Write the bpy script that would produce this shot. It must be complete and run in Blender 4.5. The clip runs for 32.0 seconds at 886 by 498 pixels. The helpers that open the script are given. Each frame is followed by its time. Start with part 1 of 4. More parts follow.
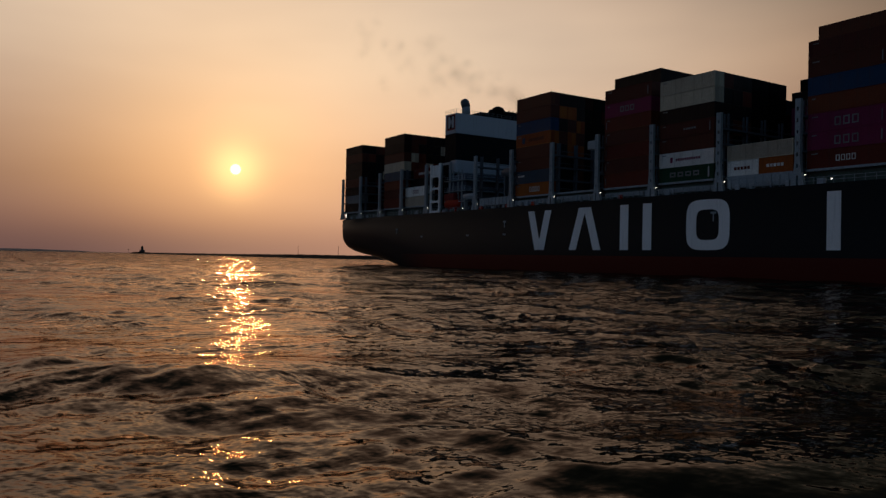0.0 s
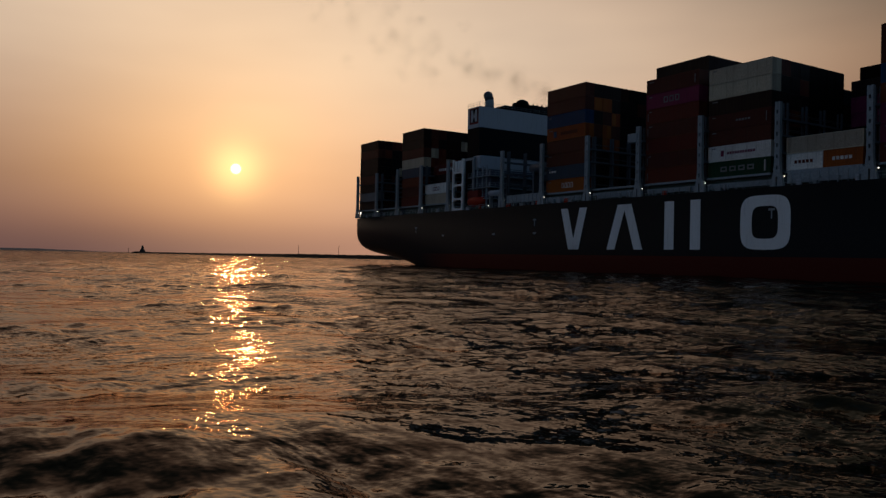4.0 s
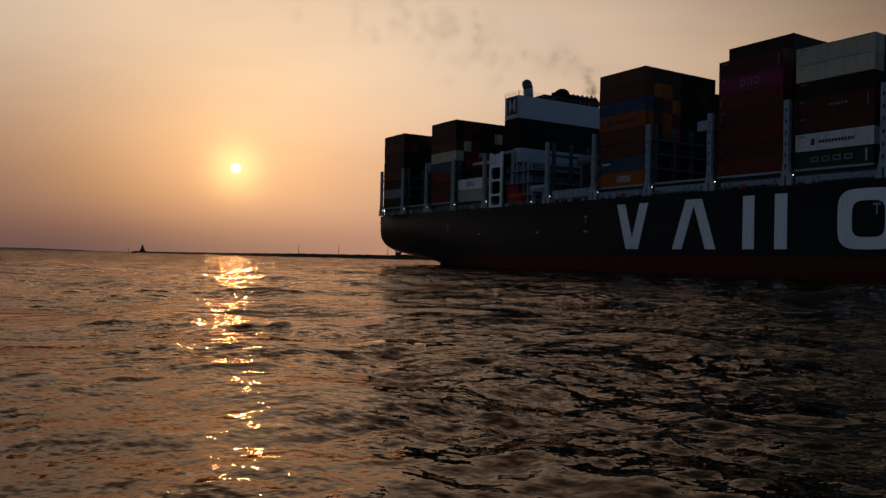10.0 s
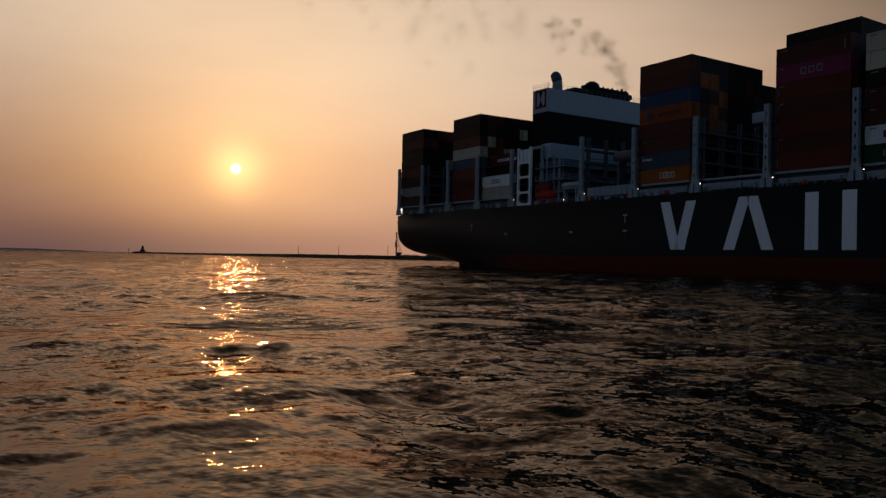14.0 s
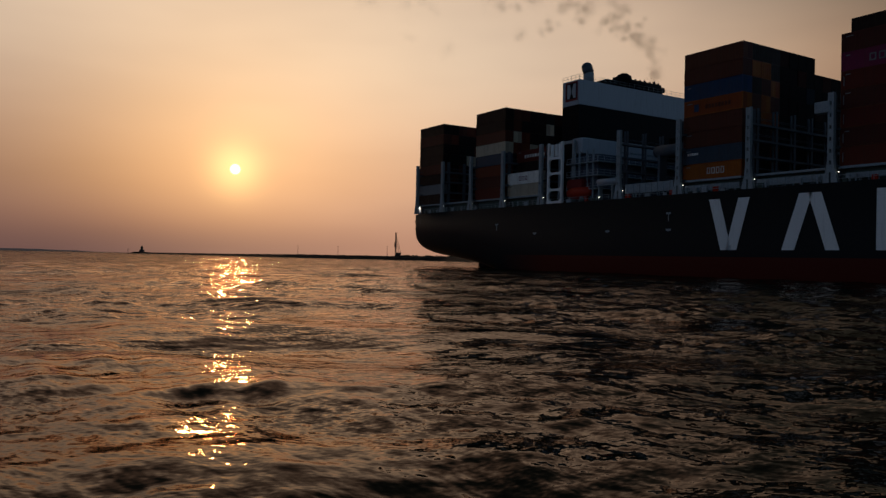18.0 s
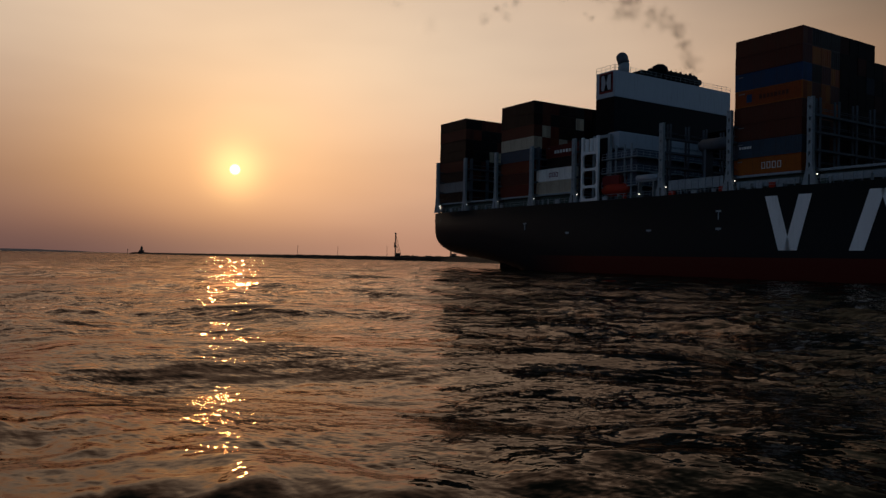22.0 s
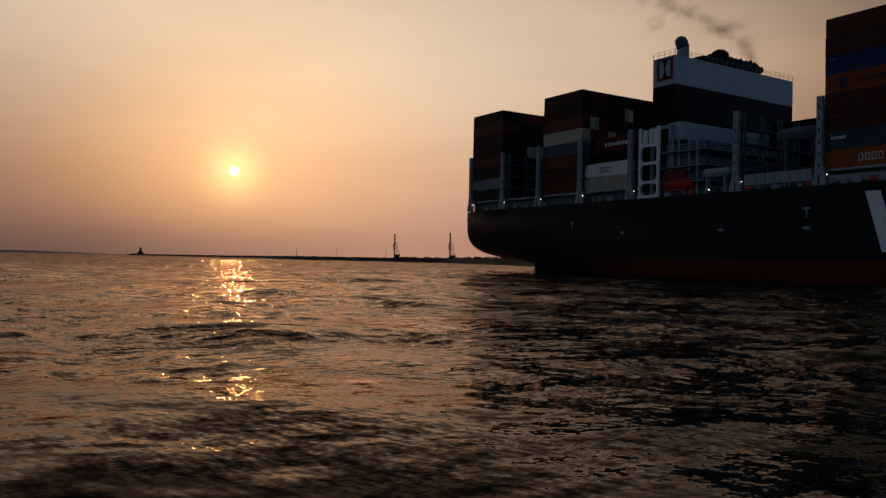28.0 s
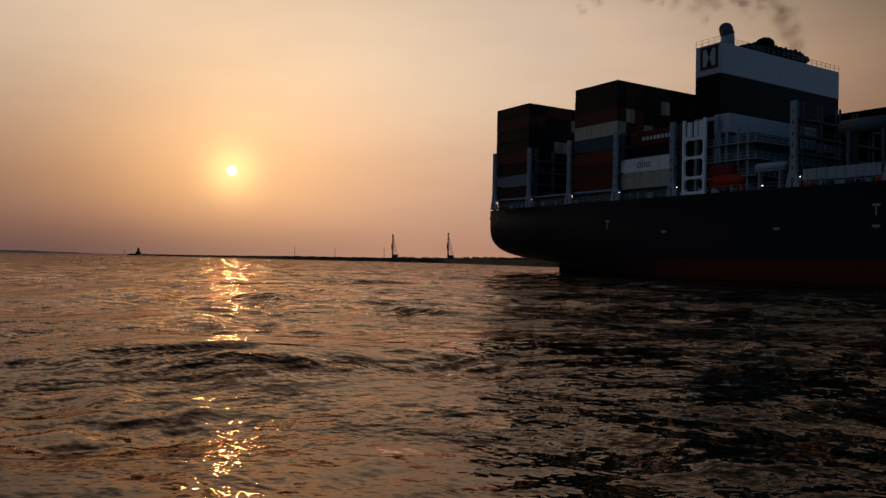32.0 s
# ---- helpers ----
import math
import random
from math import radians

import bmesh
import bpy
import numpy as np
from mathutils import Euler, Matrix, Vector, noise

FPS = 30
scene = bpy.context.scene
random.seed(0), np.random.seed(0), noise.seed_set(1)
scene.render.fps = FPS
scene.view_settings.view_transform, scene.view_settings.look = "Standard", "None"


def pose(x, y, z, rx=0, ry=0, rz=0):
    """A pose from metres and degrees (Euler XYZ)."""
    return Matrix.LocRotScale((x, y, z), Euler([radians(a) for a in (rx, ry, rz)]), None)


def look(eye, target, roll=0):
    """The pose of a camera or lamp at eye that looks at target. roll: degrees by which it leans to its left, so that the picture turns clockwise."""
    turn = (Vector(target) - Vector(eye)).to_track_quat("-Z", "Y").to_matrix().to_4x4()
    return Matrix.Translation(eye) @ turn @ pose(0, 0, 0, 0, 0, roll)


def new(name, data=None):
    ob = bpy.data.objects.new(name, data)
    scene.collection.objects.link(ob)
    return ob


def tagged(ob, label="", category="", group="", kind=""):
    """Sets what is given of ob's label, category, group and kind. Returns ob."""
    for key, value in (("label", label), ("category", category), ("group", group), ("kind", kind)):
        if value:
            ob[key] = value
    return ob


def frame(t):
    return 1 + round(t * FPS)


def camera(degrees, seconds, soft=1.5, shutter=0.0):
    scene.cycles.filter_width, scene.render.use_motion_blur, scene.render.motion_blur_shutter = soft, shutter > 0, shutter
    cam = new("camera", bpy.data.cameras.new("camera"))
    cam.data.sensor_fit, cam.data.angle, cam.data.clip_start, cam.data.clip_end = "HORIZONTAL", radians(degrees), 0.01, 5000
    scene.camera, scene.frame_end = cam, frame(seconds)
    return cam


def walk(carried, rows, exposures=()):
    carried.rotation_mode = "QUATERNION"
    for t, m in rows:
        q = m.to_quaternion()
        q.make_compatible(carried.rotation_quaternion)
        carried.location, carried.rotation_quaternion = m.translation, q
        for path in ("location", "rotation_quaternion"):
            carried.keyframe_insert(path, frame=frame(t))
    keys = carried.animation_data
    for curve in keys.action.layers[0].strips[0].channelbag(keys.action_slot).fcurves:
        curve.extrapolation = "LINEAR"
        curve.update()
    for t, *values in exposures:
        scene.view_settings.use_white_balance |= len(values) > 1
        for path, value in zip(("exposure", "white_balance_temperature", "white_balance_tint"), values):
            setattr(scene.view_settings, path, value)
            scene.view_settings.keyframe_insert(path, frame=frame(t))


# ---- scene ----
T_END = 32.0
EYE = (0.0, 0.0, 2.19)
cam = camera(59.51, T_END, soft=1.38)


def aim(turn, tilt):
    """The camera's pose: degrees turned to the right and tilted up."""
    a, b = radians(turn), radians(tilt)
    way = Vector((math.sin(a) * math.cos(b), math.cos(a) * math.cos(b), math.sin(b)))
    return look(EYE, Vector(EYE) + way * 100, 1.166)


walk(cam, [(0.0, aim(0, 0.737)), (4.0, aim(-0.017, 0.699)), (8.0, aim(0, 0.665)), (12.0, aim(-0.035, 0.674)),
           (16.0, aim(0.004, 0.725)), (20.0, aim(0.036, 0.727)), (23.0, aim(0.045, 0.766)), (26.0, aim(0.075, 0.823)),
           (29.0, aim(0.136, 0.857)), (32.0, aim(0.246, 0.86))])

# ---- light ----
SUN = Vector((-0.2592, 0.9598, 0.1059)).normalized()
SUN_UP, SUN_TURN = math.asin(SUN.z), math.atan2(SUN.x, SUN.y)


def link(tree, a, b):
    tree.links.new(a, b)


def make_world():
    world = bpy.data.worlds.new("hazy_evening_sky")
    world.use_nodes = True
    scene.world = world
    tree = world.node_tree
    n = tree.nodes
    n.clear()

    def math_node(op, a, b=None, clamp=False):
        m = n.new("ShaderNodeMath")
        m.operation, m.use_clamp = op, clamp
        for i, v in enumerate((a, b)):
            if v is None:
                continue
            if isinstance(v, (int, float)):
                m.inputs[i].default_value = v
            else:
                link(tree, v, m.inputs[i])
        return m.outputs[0]

    def mix(kind, fac, a, b):
        m = n.new("ShaderNodeMix")
        m.data_type, m.blend_type = "RGBA", kind
        for i, v in ((0, fac), (6, a), (7, b)):
            if isinstance(v, (int, float)):
                m.inputs[i].default_value = v
            elif isinstance(v, tuple):
                m.inputs[i].default_value = (*v, 1)
            else:
                link(tree, v, m.inputs[i])
        return m.outputs[2]

    def ramp(fac, stops):
        r = n.new("ShaderNodeValToRGB")
        r.color_ramp.interpolation = "EASE"
        el = r.color_ramp.elements
        while len(el) < len(stops):
            el.new(0.5)
        for e, (p, c) in zip(el, stops):
            e.position, e.color = p, (*c, 1)
        link(tree, fac, r.inputs[0])
        return r.outputs[0]

    co = n.new("ShaderNodeTexCoord").outputs["Generated"]
    dot = n.new("ShaderNodeVectorMath")
    dot.operation = "DOT_PRODUCT"
    link(tree, co, dot.inputs[0])
    dot.inputs[1].default_value = SUN
    c = dot.outputs["Value"]
    sep = n.new("ShaderNodeSeparateXYZ")
    link(tree, co, sep.inputs[0])
    up = math_node("MAXIMUM", sep.outputs[2], 0.0)
    # haze by height, on the sun's side and away from it
    near = ramp(up, [(0.0, SKY["low"]), (0.075, SKY["mid"]), (0.26, SKY["high"]), (0.58, SKY["top"])])
    away = ramp(up, [(0.0, SKY["away_low"]), (0.35, SKY["away_high"]), (1.0, SKY["zenith"])])
    half = n.new("ShaderNodeMapRange")
    half.interpolation_type = "SMOOTHSTEP"
    half.inputs[1].default_value, half.inputs[2].default_value = SKY["from"], SKY["to"]
    link(tree, c, half.inputs[0])
    dusk = n.new("ShaderNodeMapRange")
    for i, v in enumerate((-1.0, 0.1, 0.05, 1.0)):
        dusk.inputs[i + 1].default_value = v
    link(tree, c, dusk.inputs[0])
    away = mix("MIX", dusk.outputs[0], (0, 0, 0), away)
    # duller away from the sun's end of the haze
    wide = n.new("ShaderNodeMapRange")
    wide.interpolation_type = "SMOOTHSTEP"
    for i, v in enumerate((0.55, 0.95, 0.93, 0.0)):
        wide.inputs[i + 1].default_value = v
    link(tree, c, wide.inputs[0])
    near = mix("MULTIPLY", wide.outputs[0], near, (0.16, 0.1, 0.05))
    ruddy = n.new("ShaderNodeMapRange")
    for i, v in enumerate((0.95, 0.74, 0.0, 1.0)):
        ruddy.inputs[i + 1].default_value = v
    link(tree, c, ruddy.inputs[0])
    near = mix("MULTIPLY", ruddy.outputs[0], near, (1.03, 0.86, 0.755))
    sky = mix("MIX", half.outputs[0], away, near)
    # greyer overhead and away from the sun
    grey_side, grey_up = n.new("ShaderNodeMapRange"), n.new("ShaderNodeMapRange")
    for q, value, stops in ((grey_side, c, (0.905, 0.68, 0.0, 1.0)), (grey_up, up, (0.22, 0.39, 0.0, 1.0))):
        q.interpolation_type = "SMOOTHSTEP"
        for i, v in enumerate(stops):
            q.inputs[i + 1].default_value = v
        link(tree, value, q.inputs[0])
    sky = mix("MULTIPLY", math_node("MULTIPLY", grey_side.outputs[0], grey_up.outputs[0]), sky, (0.31, 0.53, 0.70))
    # uneven haze
    noise_tex = n.new("ShaderNodeTexNoise")
    noise_tex.inputs["Scale"].default_value, noise_tex.inputs["Detail"].default_value = 2.2, 3
    stretch = n.new("ShaderNodeMapping")
    stretch.inputs["Scale"].default_value = (1, 1, 4)
    link(tree, co, stretch.inputs[0])
    link(tree, stretch.outputs[0], noise_tex.inputs["Vector"])
    veil = ramp(noise_tex.outputs[0], [(0.32, (0.90, 0.90, 0.92)), (0.68, (1.07, 1.065, 1.05))])
    sky = mix("MULTIPLY", 1.0, sky, veil)
    # thicker haze low down, away from the open sea's bright end
    bank = n.new("ShaderNodeMapRange")
    bank.interpolation_type = "SMOOTHSTEP"
    for i, v in enumerate((-0.47, 0.0, 0.95, 0.0)):
        bank.inputs[i + 1].default_value = v
    link(tree, sep.outputs[0], bank.inputs[0])
    low = n.new("ShaderNodeMapRange")
    low.interpolation_type = "SMOOTHSTEP"
    for i, v in enumerate((0.0, 0.34, 1.0, 0.1)):
        low.inputs[i + 1].default_value = v
    link(tree, up, low.inputs[0])
    sky = mix("MULTIPLY", math_node("MULTIPLY", bank.outputs[0], low.outputs[0]), sky, (0.23, 0.225, 0.35))
    # glow of the sun in the haze
    for power, colour in SKY["glow"]:
        g = math_node("POWER", math_node("MAXIMUM", c, 0.0), power)
        sky = mix("ADD", 1.0, sky, mix("MULTIPLY", 1.0, (1, 1, 1), mix("MIX", g, (0, 0, 0), colour)))
    disc = n.new("ShaderNodeMapRange")
    disc.interpolation_type = "SMOOTHSTEP"
    disc.inputs[1].default_value, disc.inputs[2].default_value = math.cos(radians(0.42)), math.cos(radians(0.16))
    link(tree, c, disc.inputs[0])
    sky = mix("ADD", 1.0, sky, mix("MIX", disc.outputs[0], (0, 0, 0), (4.6, 3.3, 1.4)))
    nishita = n.new("ShaderNodeTexSky")
    nishita.sky_type, nishita.sun_disc = "NISHITA", False
    nishita.sun_elevation, nishita.sun_rotation = SUN_UP, SUN_TURN
    nishita.dust_density, nishita.air_density = 6.0, 1.5
    one, two, both = n.new("ShaderNodeBackground"), n.new("ShaderNodeBackground"), n.new("ShaderNodeAddShader")
    link(tree, nishita.outputs[0], one.inputs[0])
    one.inputs[1].default_value = 0.012
    link(tree, sky, two.inputs[0])
    two.inputs[1].default_value = SKY["strength"]
    out = n.new("ShaderNodeOutputWorld")
    link(tree, one.outputs[0], both.inputs[0])
    link(tree, two.outputs[0], both.inputs[1])
    link(tree, both.outputs[0], out.inputs[0])


SKY = dict(low=(0.47, 0.243, 0.160), mid=(0.455, 0.280, 0.217), high=(0.588, 0.461, 0.358), top=(0.34, 0.225, 0.165),
           away_low=(0.31, 0.40, 0.535), away_high=(0.34, 0.455, 0.62), zenith=(0.085, 0.085, 0.08),
           strength=1.0, glow=((2200, (0.60, 0.40, 0.13)), (220, (0.092, 0.056, 0.028)), (16, (0.045, 0.032, 0.024))))
SKY["from"], SKY["to"] = -0.3, 0.6
make_world()
sun_lamp = new("sun", bpy.data.lights.new("sun", "SUN"))
sun_lamp.data.energy, sun_lamp.data.angle, sun_lamp.data.color = 0.052, radians(1.0), (1.0, 0.42, 0.14)
sun_lamp.matrix_world = look(SUN * 100, (0, 0, 0))
scene.view_settings.exposure = 0.0

# ---- materials ----


def material(name, colour, rough=0.55, metal=0.0, spread=0.25, grain=6.0, stain=0.5, relief=0.0, ribs=0.0, dirt=(0.05, 0.035, 0.025), per_object=0.0, gloss=0.15):
    """Paint or stone with two scales of variation: fine grain and large stains. ribs: pressed folds across x."""
    m = bpy.data.materials.new(name)
    m.use_nodes = True
    tree = m.node_tree
    n, p = tree.nodes, tree.nodes["Principled BSDF"]
    co = n.new("ShaderNodeTexCoord").outputs["Object"]

    def tex(scale, detail, squash=(1, 1, 1)):
        mp, t = n.new("ShaderNodeMapping"), n.new("ShaderNodeTexNoise")
        mp.inputs["Scale"].default_value = squash
        link(tree, co, mp.inputs[0])
        link(tree, mp.outputs[0], t.inputs["Vector"])
        t.inputs["Scale"].default_value, t.inputs["Detail"].default_value = scale, detail
        return t.outputs[0]

    def mix(kind, fac, a, b):
        q = n.new("ShaderNodeMix")
        q.data_type, q.blend_type = "RGBA", kind
        for i, v in ((0, fac), (6, a), (7, b)):
            if isinstance(v, (int, float)):
                q.inputs[i].default_value = v
            elif isinstance(v, tuple):
                q.inputs[i].default_value = (*v, 1)
            else:
                link(tree, v, q.inputs[i])
        return q.outputs[2]

    def band(fac, lo, hi, a, b):
        r = n.new("ShaderNodeMapRange")
        for i, v in enumerate((lo, hi, a, b)):
            r.inputs[i + 1].default_value = v
        link(tree, fac, r.inputs[0])
        return r.outputs[0]

    fine = tex(grain, 5)
    large = tex(0.35, 4, (1, 1, 0.35))
    streak = tex(1.6, 3, (1.5, 1.5, 0.12))
    lo, hi = tuple(c * (1 - spread) for c in colour), tuple(min(1, c * (1 + spread)) for c in colour)
    col = mix("MIX", band(fine, 0.3, 0.7, 0, 1), lo, hi)
    col = mix("MIX", band(large, 0.45, 0.75, 0, stain * 0.6), col, tuple(0.55 * c + 0.45 * d for c, d in zip(colour, dirt)))
    col = mix("MIX", band(streak, 0.55, 0.8, 0, stain), col, dirt)
    if per_object:
        info = n.new("ShaderNodeObjectInfo")
        hsv = n.new("ShaderNodeHueSaturation")
        link(tree, band(info.outputs["Random"], 0, 1, 1 - per_object, 1 + per_object), hsv.inputs["Value"])
        link(tree, band(info.outputs["Random"], 0, 1, 0.49, 0.51), hsv.inputs["Hue"])
        link(tree, col, hsv.inputs["Color"])
        col = hsv.outputs[0]
    link(tree, col, p.inputs["Base Color"])
    link(tree, band(fine, 0.3, 0.7, rough - 0.08, min(1, rough + 0.12)), p.inputs["Roughness"])
    p.inputs["Metallic"].default_value, p.inputs["Specular IOR Level"].default_value = metal, gloss
    height = None
    if ribs:
        mp, w = n.new("ShaderNodeMapping"), n.new("ShaderNodeTexWave")
        link(tree, co, mp.inputs[0])
        link(tree, mp.outputs[0], w.inputs["Vector"])
        w.bands_direction, w.inputs["Scale"].default_value = "X", 1.1
        b = n.new("ShaderNodeBump")
        b.inputs["Distance"].default_value = ribs
        link(tree, w.outputs["Fac"], b.inputs["Height"])
        height = b.outputs[0]
    if relief:
        b = n.new("ShaderNodeBump")
        b.inputs["Distance"].default_value = relief
        link(tree, fine, b.inputs["Height"])
        if height:
            link(tree, height, b.inputs["Normal"])
        height = b.outputs[0]
    if height:
        link(tree, height, p.inputs["Normal"])
    return m


def glowing(name, colour, strength):
    m = bpy.data.materials.new(name)
    m.use_nodes = True
    p = m.node_tree.nodes["Principled BSDF"]
    p.inputs["Base Color"].default_value = (*colour, 1)
    p.inputs["Emission Color"].default_value, p.inputs["Emission Strength"].default_value = (*colour, 1), strength
    return m


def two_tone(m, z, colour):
    """Antifouling paint below the height z of the hull, its red darkened aft as painted shade."""
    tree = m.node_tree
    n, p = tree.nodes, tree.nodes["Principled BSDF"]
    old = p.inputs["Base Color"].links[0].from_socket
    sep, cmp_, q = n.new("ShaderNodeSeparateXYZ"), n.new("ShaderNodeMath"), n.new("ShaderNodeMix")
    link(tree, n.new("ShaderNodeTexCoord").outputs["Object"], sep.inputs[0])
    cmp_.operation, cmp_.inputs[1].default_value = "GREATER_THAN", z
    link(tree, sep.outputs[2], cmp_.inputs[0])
    # the shade under the stern is painted in: red gives way to black aft
    aft_shade, either = n.new("ShaderNodeMapRange"), n.new("ShaderNodeMath")
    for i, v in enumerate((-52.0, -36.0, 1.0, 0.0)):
        aft_shade.inputs[i + 1].default_value = v
    link(tree, sep.outputs[0], aft_shade.inputs[0])
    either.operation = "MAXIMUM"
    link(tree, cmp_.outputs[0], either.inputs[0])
    link(tree, aft_shade.outputs[0], either.inputs[1])
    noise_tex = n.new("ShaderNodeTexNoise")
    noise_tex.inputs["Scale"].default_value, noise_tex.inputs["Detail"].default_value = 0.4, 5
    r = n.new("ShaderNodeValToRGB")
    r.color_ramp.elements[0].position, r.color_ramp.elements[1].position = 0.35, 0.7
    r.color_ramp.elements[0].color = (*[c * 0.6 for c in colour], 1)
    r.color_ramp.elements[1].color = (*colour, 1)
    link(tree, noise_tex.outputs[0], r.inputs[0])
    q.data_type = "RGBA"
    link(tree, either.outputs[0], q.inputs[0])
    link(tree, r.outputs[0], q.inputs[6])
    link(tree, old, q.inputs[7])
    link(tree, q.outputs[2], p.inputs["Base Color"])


def mixed_boxes(name, colours):
    """Container paint whose colour goes box by box."""
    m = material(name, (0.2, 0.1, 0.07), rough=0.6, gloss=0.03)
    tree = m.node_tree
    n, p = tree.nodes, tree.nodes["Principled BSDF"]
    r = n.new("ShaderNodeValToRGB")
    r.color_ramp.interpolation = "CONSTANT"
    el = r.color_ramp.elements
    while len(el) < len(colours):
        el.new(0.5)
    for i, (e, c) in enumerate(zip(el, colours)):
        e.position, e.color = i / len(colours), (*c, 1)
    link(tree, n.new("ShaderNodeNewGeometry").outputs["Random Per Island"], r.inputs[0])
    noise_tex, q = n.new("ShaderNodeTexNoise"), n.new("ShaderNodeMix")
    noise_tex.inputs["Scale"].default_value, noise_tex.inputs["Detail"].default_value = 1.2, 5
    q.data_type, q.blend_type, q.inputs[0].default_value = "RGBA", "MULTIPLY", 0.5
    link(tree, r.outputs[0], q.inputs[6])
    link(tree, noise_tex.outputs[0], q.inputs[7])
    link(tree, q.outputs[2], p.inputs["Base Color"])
    return m


def water_material():
    m = bpy.data.materials.new("sea_water")
    m.use_nodes = True
    tree = m.node_tree
    n = tree.nodes
    n.clear()
    out, surface, edge = n.new("ShaderNodeOutputMaterial"), n.new("ShaderNodeMixShader"), n.new("ShaderNodeFresnel")
    deep, shine = n.new("ShaderNodeBsdfDiffuse"), n.new("ShaderNodeBsdfGlossy")
    deep.inputs["Color"].default_value = (0.005, 0.0095, 0.006, 1)
    shine.inputs["Color"].default_value, shine.inputs["Roughness"].default_value = (0.745, 0.645, 0.583, 1), 0.03
    edge.inputs["IOR"].default_value = 1.333
    link(tree, edge.outputs[0], surface.inputs[0])
    link(tree, deep.outputs[0], surface.inputs[1])
    link(tree, shine.outputs[0], surface.inputs[2])
    link(tree, surface.outputs[0], out.inputs[0])
    co = n.new("ShaderNodeTexCoord").outputs["Object"]
    # the open water further out is rougher than the lee by the boat, and gusts ruffle it in patches
    span = n.new("ShaderNodeVectorMath")
    span.operation = "LENGTH"
    link(tree, co, span.inputs[0])

    def spread(value, lo, hi, a, b):
        r = n.new("ShaderNodeMapRange")
        for i, v in enumerate((lo, hi, a, b)):
            r.inputs[i + 1].default_value = v
        link(tree, value, r.inputs[0])
        return r.outputs[0]

    def field(scale, detail, longer, turn):
        mp, t = n.new("ShaderNodeMapping"), n.new("ShaderNodeTexNoise")
        mp.vector_type = "TEXTURE"
        mp.inputs["Scale"].default_value = (longer, 1, 1)
        mp.inputs["Rotation"].default_value = (0, 0, radians(turn))
        link(tree, co, mp.inputs[0])
        link(tree, mp.outputs[0], t.inputs["Vector"])
        t.inputs["Scale"].default_value, t.inputs["Detail"].default_value, t.inputs["Roughness"].default_value = scale, detail, 0.6
        return t

    rougher = spread(span.outputs["Value"], 35.0, 260.0, 1.0, 3.9)
    milder = spread(span.outputs["Value"], 35.0, 330.0, 1.0, 2.4)
    finer = spread(span.outputs["Value"], 30.0, 200.0, 1.0, 3.2)
    gusts = spread(field(0.33, 2, 2.2, -12).outputs[0], 0.38, 0.62, 0.5, 1.1)
    ruffled = n.new("ShaderNodeMath")
    ruffled.operation = "MULTIPLY"
    link(tree, finer, ruffled.inputs[0])
    link(tree, gusts, ruffled.inputs[1])
    # wavelets with sharp crests
    last = n.new("ShaderNodeNewGeometry").outputs["Normal"]
    for scale, longer, turn, rise in WAVELETS:
        crest, lift = field(scale, 1, longer, turn), n.new("ShaderNodeBump")
        crest.noise_type = "RIDGED_MULTIFRACTAL"
        lift.inputs["Distance"].default_value = rise
        link(tree, gusts, lift.inputs["Strength"])
        link(tree, crest.outputs[0], lift.inputs["Height"])
        link(tree, last, lift.inputs["Normal"])
        last = lift.outputs[0]
    for scale, detail, lean, longer, turn in WATER_RIPPLES:
        t = field(scale, detail, longer, turn)
        centre, grow, plus = n.new("ShaderNodeVectorMath"), n.new("ShaderNodeVectorMath"), n.new("ShaderNodeVectorMath")
        centre.operation, grow.operation, plus.operation = "SUBTRACT", "MULTIPLY", "ADD"
        centre.inputs[1].default_value, grow.inputs[1].default_value = (0.5, 0.5, 0.5), (lean * 0.95, lean, 0)
        link(tree, t.outputs["Color"], centre.inputs[0])
        link(tree, centre.outputs[0], grow.inputs[0])
        wider = n.new("ShaderNodeVectorMath")
        wider.operation = "SCALE"
        link(tree, grow.outputs[0], wider.inputs[0])
        link(tree, rougher if 0.2 < scale < 1 else milder if scale < 2 else ruffled.outputs[0], wider.inputs["Scale"])
        link(tree, wider.outputs[0], plus.inputs[0])
        link(tree, last, plus.inputs[1])
        last = plus.outputs[0]
    unit = n.new("ShaderNodeVectorMath")
    unit.operation = "NORMALIZE"
    link(tree, last, unit.inputs[0])
    for node in (edge, shine):
        link(tree, unit.outputs[0], node.inputs["Normal"])
    return m


# ripples too small for the mesh: size, detail, lean of the surface, stretch, turn of the crests
WATER_RIPPLES = ((0.09, 2, 0.16, 2.5, 6), (0.28, 3, 0.40, 2.6, -14), (0.62, 3, 0.36, 2.4, 16), (1.5, 3, 0.3, 2.6, -8), (3.1, 2, 0.42, 2.8, 24), (8.5, 1, 0.44, 2.4, -34), (19.0, 1, 0.34, 1.8, 12))
# size, stretch, turn and height of the sharp wavelets
WAVELETS = ((0.55, 2.4, 18, 0.078), (1.1, 2.6, -34, 0.07), (2.4, 2.6, 14, 0.037), (5.2, 2.4, -24, 0.011), (11.0, 2.2, 28, 0.0035))

